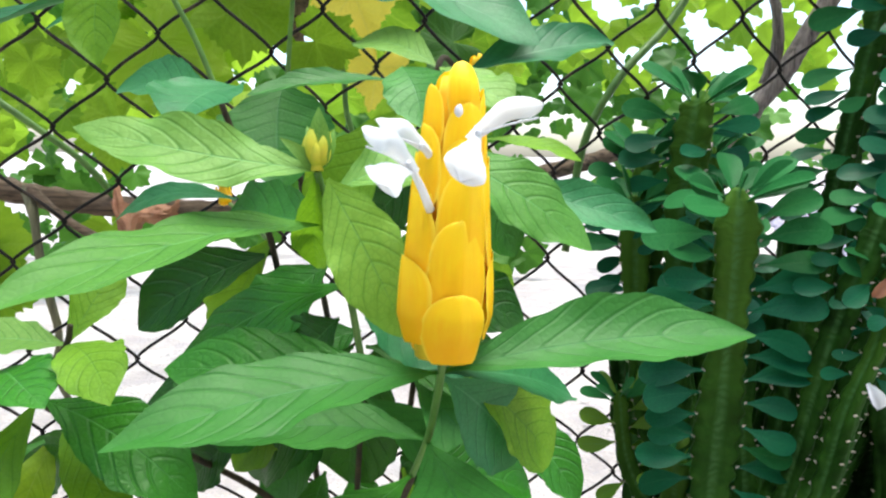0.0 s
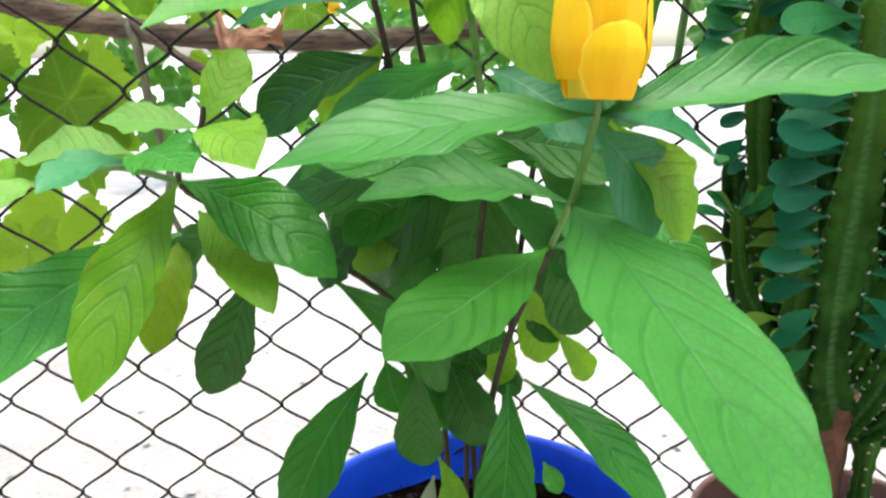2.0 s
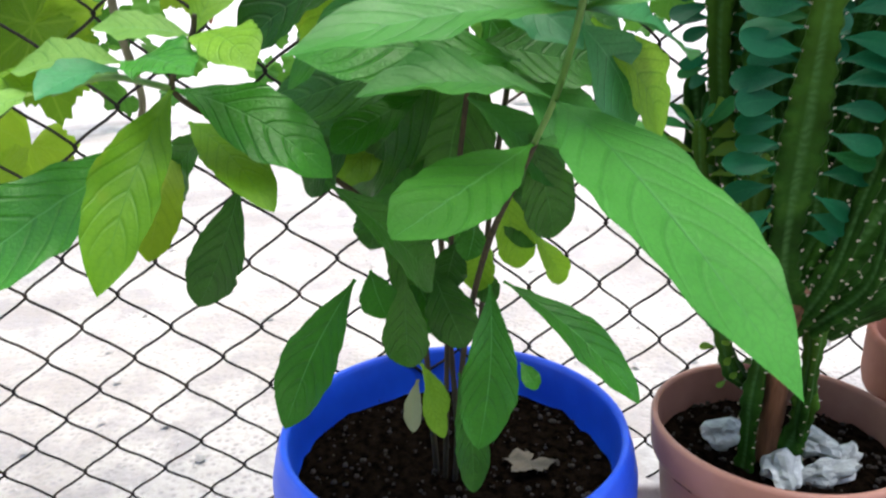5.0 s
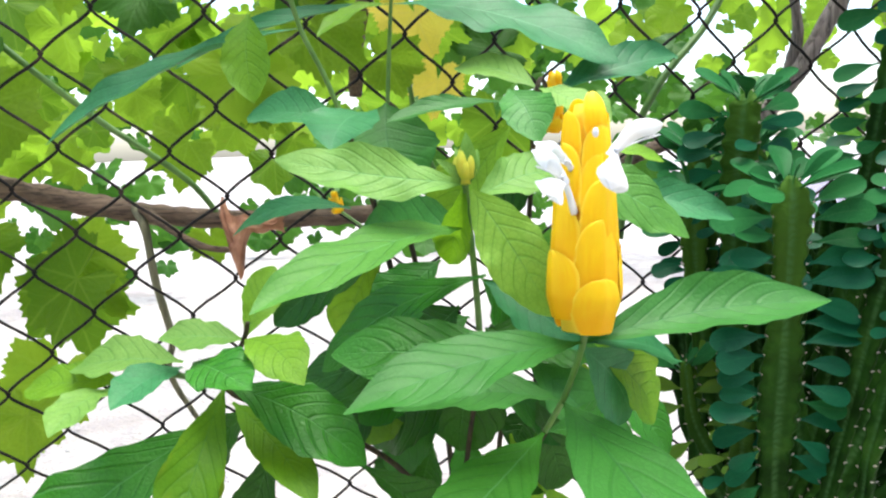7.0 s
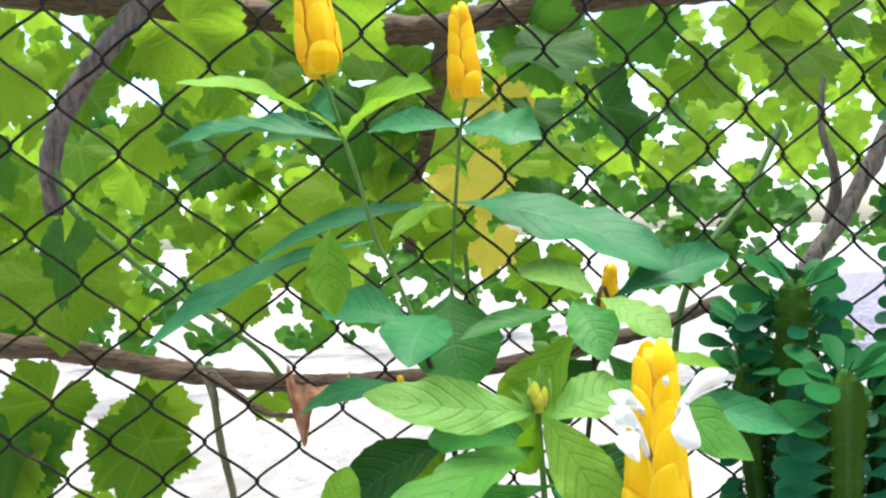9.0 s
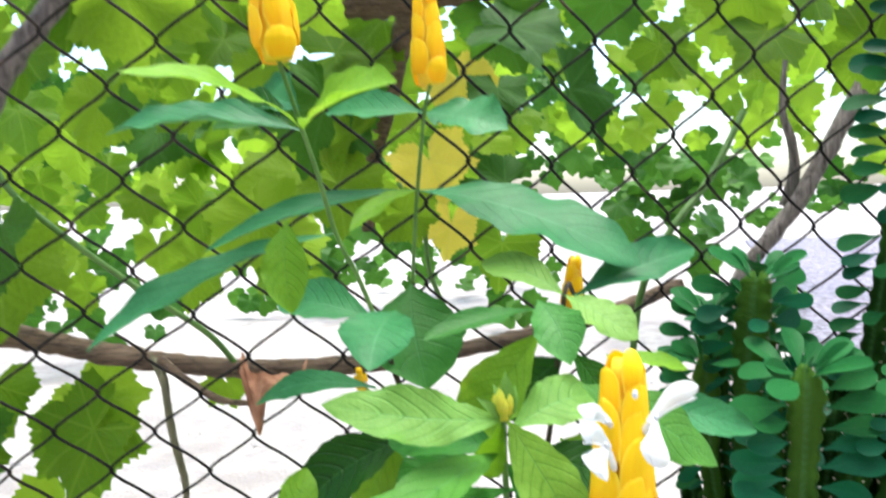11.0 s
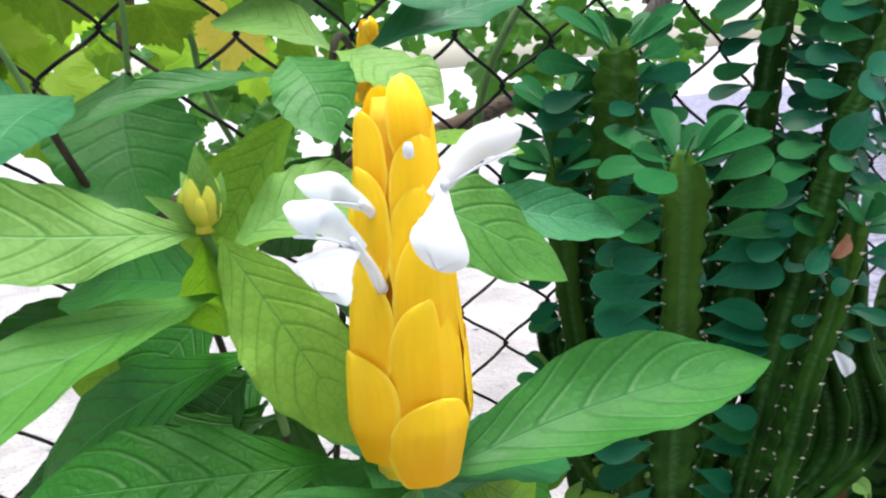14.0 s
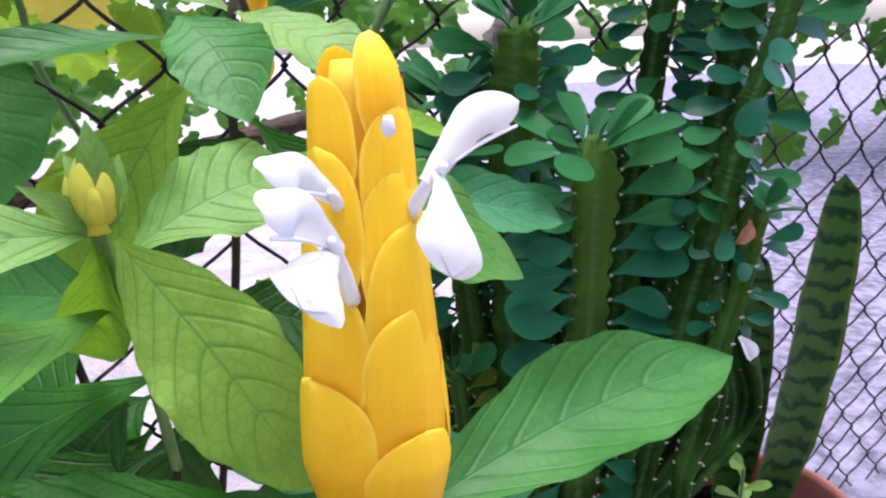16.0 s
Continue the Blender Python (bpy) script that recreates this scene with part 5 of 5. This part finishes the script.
def add_column(root, path, radius, turn, seed, leaf_from=0.5, size=0.03, young=0.0, skip=0.1, label="", tip_tone=1.0):
    v, f, uv, slots, teeth = column(path, radius, turn, seed, tip_tone=tip_tone)
    me = mesh_of("column", v, f, [CACTUS, SPINE], uv, slots=slots)
    col = part("column", me, root, label)
    rnd = random.Random(seed)
    for t, p, o, d in teeth:
        if t < leaf_from or rnd.random() < skip:
            continue
        rise = (t - leaf_from) / (1 - leaf_from)
        full = 0.62 + 0.42 * min(1, rise / 0.55) if t < 0.93 else 0.8
        ln = size * full * rnd.uniform(0.85, 1.15)
        lift = -0.4 + 0.75 * rise + 0.5 * max(0, (t - 0.85) / 0.15) + rnd.gauss(0, 0.14)
        away = Vector((o.x * 1.6 + (rnd.choice((-0.7, 0.7)) if abs(o.x) < 0.35 else 0), o.y * 0.45, o.z)).normalized()
        y = (away + d * lift + o.cross(d) * rnd.gauss(0, 0.14)).normalized()
        want = d * 0.42 + Vector((0, -0.9, 0.1)) + Vector((rnd.gauss(0, 0.16), rnd.gauss(0, 0.14), rnd.gauss(0, 0.14)))
        nrm = (want - y * want.dot(y)).normalized()
        x = y.cross(nrm).normalized()
        m = Matrix((x, y, x.cross(y))).transposed().to_4x4()
        m.translation = p - o * 0.0006
        part("leaf", FLESHY_MESH["young" if rnd.random() < young else "fresh" if t > 0.86 or rnd.random() < (0.1 if p.z < 0.55 else 0.3) else "old"][rnd.randrange(8)], col, m=m @ Matrix.Diagonal((ln, ln, ln, 1)))
    tip, up = teeth[-1][1] - teeth[-1][2] * radius * 0.4, teeth[-1][3]
    if leaf_from < 0.85:
        side = up.orthogonal().normalized()
        for k in range(11):
            a = k * 2.4 + seed + rnd.uniform(-0.3, 0.3)
            o = side * math.cos(a) + up.cross(side) * math.sin(a)
            thin = 0.25 if k > 7 else rnd.uniform(0.75, 1.0)
            ln = size * (1.25 - 0.05 * k) * rnd.uniform(0.75, 1.15) * (0.5 if k > 7 else 1)
            y = (o * (1.0 - 0.05 * k) + up * (0.35 + 0.08 * k + rnd.gauss(0, 0.2))).normalized()
            want = up * 0.8 + Vector((rnd.gauss(0, 0.25), -0.75, 0)) - o * 0.4
            nrm = (want - y * want.dot(y)).normalized()
            x = y.cross(nrm).normalized()
            m = Matrix((x, y, x.cross(y))).transposed().to_4x4()
            m.translation = tip + o * radius * 0.35 - up * (0.008 - 0.0006 * k)
            part("leaf", FLESHY_MESH["fresh"][rnd.randrange(8)], col, m=m @ Matrix.Diagonal((ln * thin, ln, ln, 1)))
    return col


cactus = thing("columnar_cactus", (0.175, 0.45, 0.196), "tall dark green leafy columnar cactus with ribbed spiny arms", "cactus")
add_tube(cactus, "trunk", [(0.172, 0.452, 0.19), (0.172, 0.45, 0.25), (0.168, 0.44, 0.30), (0.165, 0.425, 0.34)], lambda t: 0.0075 + 0.003 * t, CORK, 24, 12, 0.2, "brown corky trunk base")
add_column(cactus, [(0.164, 0.43, 0.325), (0.150, 0.415, 0.36), (0.145, 0.405, 0.41), (0.146, 0.40, 0.467), (0.147, 0.395, 0.52), (0.146, 0.39, 0.578)], 0.0142, 1.57, 1, 0.28, 0.034, 0.0, 0.0)
add_column(cactus, [(0.172, 0.43, 0.315), (0.175, 0.40, 0.359), (0.183, 0.395, 0.403), (0.190, 0.39, 0.445), (0.197, 0.38, 0.50), (0.208, 0.376, 0.541), (0.224, 0.38, 0.581), (0.236, 0.38, 0.605), (0.252, 0.383, 0.64), (0.270, 0.39, 0.70), (0.283, 0.395, 0.78), (0.29, 0.40, 0.87), (0.295, 0.40, 0.95)], 0.0088, 0.5, 3, 0.36, 0.031, 0.0, 0.05)
add_column(cactus, [(0.180, 0.425, 0.315), (0.190, 0.386, 0.36), (0.192, 0.376, 0.406), (0.196, 0.37, 0.438), (0.201, 0.367, 0.47), (0.211, 0.366, 0.50), (0.218, 0.367, 0.527), (0.223, 0.37, 0.545)], 0.0078, 0.25, 2, 0.62, 0.02, 0.0, 0.0)
add_column(cactus, [(0.168, 0.45, 0.31), (0.153, 0.458, 0.38), (0.141, 0.457, 0.46), (0.140, 0.455, 0.53), (0.143, 0.45, 0.60), (0.146, 0.45, 0.632)], 0.014, -1.4, 4, 0.62, 0.03, 0.0, 0.08)
add_column(cactus, [(0.178, 0.455, 0.33), (0.215, 0.475, 0.40), (0.235, 0.48, 0.50), (0.25, 0.48, 0.60), (0.262, 0.475, 0.68), (0.275, 0.475, 0.76), (0.29, 0.48, 0.86), (0.30, 0.48, 0.96)], 0.0135, -1.7, 5, 0.35, 0.033, 0.0, 0.05)
add_column(cactus, [(0.178, 0.44, 0.32), (0.225, 0.45, 0.38), (0.255, 0.455, 0.46), (0.275, 0.46, 0.54), (0.30, 0.465, 0.62), (0.325, 0.465, 0.72), (0.345, 0.465, 0.83), (0.36, 0.46, 0.93)], 0.013, -1.3, 6, 0.35, 0.032, 0.0, 0.1)
add_column(cactus, [(0.160, 0.435, 0.33), (0.138, 0.425, 0.352), (0.131, 0.42, 0.385), (0.130, 0.418, 0.425)], 0.0115, 1.5, 7, 0.35, 0.018, 0.7, 0.2)
add_column(cactus, [(0.166, 0.458, 0.31), (0.140, 0.468, 0.39), (0.120, 0.472, 0.47), (0.112, 0.468, 0.57)], 0.011, 1.5, 8, 0.66, 0.027, 0.0, 0.15)
add_column(cactus, [(0.18, 0.45, 0.33), (0.27, 0.49, 0.40), (0.315, 0.50, 0.50), (0.335, 0.505, 0.62), (0.345, 0.50, 0.72), (0.36, 0.505, 0.84), (0.37, 0.51, 0.97)], 0.013, -1.6, 13, 0.4, 0.032, 0.0, 0.08)
add_column(cactus, [(0.157, 0.447, 0.196), (0.156, 0.444, 0.26), (0.161, 0.438, 0.34)], 0.009, 0.6, 21, 0.95, 0.012, 0.9, 0.6)
add_column(cactus, [(0.190, 0.447, 0.196), (0.190, 0.441, 0.26), (0.186, 0.432, 0.34)], 0.009, 0.2, 22, 0.95, 0.012, 0.9, 0.6)
add_column(cactus, [(0.17, 0.46, 0.31), (0.15, 0.478, 0.40), (0.132, 0.484, 0.47), (0.126, 0.487, 0.55), (0.126, 0.49, 0.60)], 0.012, 1.2, 61, 0.58, 0.031, 0.0, 0.0)
add_column(cactus, [(0.172, 0.462, 0.31), (0.172, 0.48, 0.40), (0.170, 0.49, 0.50), (0.168, 0.492, 0.60)], 0.0125, 0.9, 62, 0.55, 0.031, 0.0, 0.0)
add_column(cactus, [(0.165, 0.46, 0.30), (0.135, 0.466, 0.36), (0.115, 0.468, 0.40), (0.108, 0.468, 0.445)], 0.007, 1.4, 63, 0.3, 0.023, 1.0, 0.1, "thin arm with young yellow-green leaves")
for k in range(35):
    # crowded arms in the shade behind, their skin kept dark to paint in that shade
    x = 0.13 + 0.0056 * k
    lean = random.uniform(-0.01, 0.05) + 0.1 * (x - 0.2) if x < 0.27 else random.uniform(-0.02, 0.005)
    y = random.uniform(0.465, 0.545)
    h = random.uniform(0.1, 0.17) + (random.uniform(0.0, 0.07) if x > 0.2 else 0)
    add_column(cactus, [(0.176 + 0.2 * (x - 0.18), 0.458, 0.30), (x, y, 0.36), (x + lean * 0.5, y + 0.006, 0.36 + h * 0.5), (x + lean, y + 0.008, 0.36 + h)], 0.0125, random.uniform(-2, 2), 30 + k, 2.0, tip_tone=0.3)
add_column(cactus, [(0.17, 0.455, 0.25), (0.150, 0.462, 0.262), (0.139, 0.462, 0.285), (0.136, 0.462, 0.31)], 0.009, 0.3, 9, 0.2, 0.013, 0.9, 0.1, "small light green side shoot")
add_column(cactus, [(0.178, 0.445, 0.20), (0.190, 0.446, 0.23), (0.194, 0.446, 0.262)], 0.010, 1.0, 10, 0.9, 0.012, 0.9, 0.6)

for k, (x, y, s) in enumerate(((0.153, 0.482, 0.0145), (0.177, 0.434, 0.017), (0.212, 0.466, 0.015), (0.207, 0.432, 0.013), (0.228, 0.45, 0.011))):
    bm = lump(s, k * 3 + 1, (1.3, 0.8, 0.68), 3, 0.7)
    ob = new("stone", mesh_from_bm("stone", bm, STONE))
    ob.data.polygons.foreach_set("use_smooth", [False] * len(ob.data.polygons))
    hang(ob, None, pose(x, y, 0.196 + s * 0.4, 20 * (k % 3), 10, 50 * k + 20))
    tagged(ob, "white rough stone on the soil of the cactus pot", "stone", "stones on the cactus soil")


# ---- third pot with the banded snake plant ----
SNAKE_AT = (0.358, 0.505, 0.0)
snake_pot = build_pot("flower_pot", SNAKE_AT, 0.085, 0.265,
                      [(0, 0), (0.7, 0), (0.72, 0.02), (0.9, 0.8), (0.92, 0.81), (0.98, 0.82), (1.0, 0.85), (1.0, 0.985), (0.98, 1.0), (0.93, 1.0), (0.92, 0.98), (0.88, 0.8), (0, 0.78)],
                      POT_ORANGE, "orange terracotta pot with a snake plant", (3, 11))
build_soil(snake_pot, SNAKE_AT, 0.077, 0.235, 14, 200)


def snake_material():
    k = Mat("snake_leaf")
    uv = k.n.new("ShaderNodeUVMap")
    sep = k.n.new("ShaderNodeSeparateXYZ")
    k.l.new(uv.outputs[0], sep.inputs[0])
    wob = k.math("MULTIPLY", k.noise(45, 5), 0.14)
    band = k.math("ABSOLUTE", k.math("SUBTRACT", k.math("FRACT", k.math("MULTIPLY", k.math("ADD", sep.outputs[1], wob), 16.0)), 0.5))
    base = k.mix(k.step(band, 0.08, 0.3), (0.006, 0.03, 0.008), (0.03, 0.09, 0.014))
    rim = k.step(k.math("ABSOLUTE", k.math("SUBTRACT", sep.outputs[0], 0.5)), 0.41, 0.45)
    base = k.mix(k.math("MULTIPLY", rim, 0.4), base, (0.1, 0.16, 0.03))
    k.color(base).set(Roughness=0.45)
    k.b.inputs["Specular IOR Level"].default_value = 0.12
    k.bump(k.noise(80, 3), 0.15, 0.001)
    return k.m


SNAKE = snake_material()
snake = thing("snake_plant", (0.375, 0.505, 0.23), "snake plant with upright dark banded leaves and yellowish edges", "plant")
for base, tip, w, face in (((0.372, 0.50, 0.235), (0.437, 0.50, 0.515), 0.046, (-0.2, -1, 0)), ((0.355, 0.52, 0.235), (0.385, 0.53, 0.46), 0.038, (-0.3, -1, 0))):
    m, ln = frame_of(base, tip, face)
    v, f, uv = blade(ln, w, 0.02, 0.12, 0.02, seed=int(w * 1000), a=0.28, b=0.35, nv=26, nu=9, quilt=0.0, twist=0.3)
    part("leaf", mesh_of("leaf", v, f, SNAKE, uv), snake, m=m)

herb = thing("seedling", (0.325, 0.475, 0.235), "small pale green seedling at the edge of the terracotta pot", "plant")
add_tube(herb, "stem", [(0.325, 0.475, 0.23), (0.318, 0.465, 0.27), (0.312, 0.458, 0.31), (0.310, 0.455, 0.335)], 0.0012, STEM_GREEN, 14, 6)
for k in range(8):
    z = 0.27 + 0.009 * k
    a = k * 2.3
    st = Vector((0.318 - 0.001 * k, 0.465 - 0.0012 * k, z))
    add_leaf(herb, st, st + Vector((math.cos(a), math.sin(a), 0.5)) * 0.02, 0.009, (math.cos(a) * -0.3, -0.4, 0.9), LEAF_PALE, 0.08, nv=12, nu=5, quilt=0.0, b=0.5)

# ---- dead leaf on the cane, scrap on the soil ----
dead = thing("dead_leaf", (-0.19, 0.52, 0.56), "curled reddish-brown dead leaf caught on the vine cane", "leaf")
verts, uv = [], []
for jj in range(15):
    for ii in range(31):
        u, w = ii / 30, jj / 14
        top = 0.5595 + 0.0145 * math.exp(-(u / 0.09) ** 2) + 0.0115 * math.exp(-((1 - u) / 0.07) ** 2) + 0.001 * math.sin(21 * u)
        low = 0.5475 - 0.0355 * math.exp(-((u - 0.24) / 0.15) ** 2) + 0.0015 * math.sin(17 * u)
        lip = 0.0014 * noise.noise(Vector((u * 9, w * 7, 3)))
        verts.append((-0.227 + 0.054 * u + 0.004 * w * (0.3 - u) + lip, 0.515 - 0.022 * u - 0.017 * math.sin(math.pi * (0.15 + 0.7 * u)) * math.sin(math.pi * (0.1 + 0.75 * w)) + 3 * lip, top + (low - top) * w))
        uv.append((u, w))
part("blade", mesh_of("blade", verts, grid_faces(31, 15), DEADLEAF, uv), dead)

dry = thing("dead_leaf", (0.207, 0.368, 0.529), "small withered red-brown leaf hanging on a cactus arm", "leaf")
add_leaf(dry, (0.2125, 0.3635, 0.5365), (0.2045, 0.3635, 0.5265), 0.0065, (-0.2, -1, 0.2), DEADLEAF, 0.15, nv=14, nu=7, name="blade", quilt=0.0, a=0.7, b=0.5, cup=0.4, wave=0.1)

scrap = thing("leaf_scrap", (0.005, 0.455, 0.19), "withered brown leaf lying on the dark soil", "leaf")
v, f, uv = grape_blade(31, 0.034)
part("blade", mesh_of("blade", [(x, y, abs(z) + 0.004) for x, y, z in v], f, DRYLEAF, uv), scrap, m=pose(0.002, 0.462, 0.188, 5, 4, 140))

# fallen white petal and a pale block on the ground between the pots
def fallen_petal(base, tip, width, face, label):
    root = thing("petal", base, label, "petal")
    add_leaf(root, base, tip, width, face, PETAL, 0.12, nv=14, nu=7, name="blade", quilt=0.0, a=0.7, b=0.5, cup=0.3)


fallen_petal((0.2, 0.3535, 0.486), (0.207, 0.352, 0.474), 0.007, (-0.3, -1, 0.3), "fallen white petal caught on the cactus")

bm = bmesh.new()
bmesh.ops.create_cube(bm, size=1.0, matrix=Matrix.Diagonal((0.16, 0.09, 0.05, 1)))
bmesh.ops.bevel(bm, geom=bm.edges[:], offset=0.006, segments=2, profile=0.6, affect="EDGES")
block = new("concrete_block", mesh_from_bm("concrete_block", bm, CONCRETE))
hang(block, None, pose(0.17, 0.685, 0.016, 0, 0, 6))
tagged(block, "pale grey concrete block lying behind the fence", "block")

# wall added behind the camera, out of view: closes the place and tempers front light
v = [(-6, -3.2, 0), (6, -3.2, 0), (6, -3.0, 0), (-6, -3.0, 0), (-6, -3.2, 3.4), (6, -3.2, 3.4), (6, -3.0, 3.4), (-6, -3.0, 3.4)]
f = [(0, 1, 5, 4), (1, 2, 6, 5), (2, 3, 7, 6), (3, 0, 4, 7), (4, 5, 6, 7)]
wall = new("unseen_wall", mesh_of("unseen_wall", v, f, WALL_GREY, smooth=False))
hang(wall, None)
tagged(wall, "plain grey-brown wall, added unseen to close the place and shape the light", "wall", kind="structure")
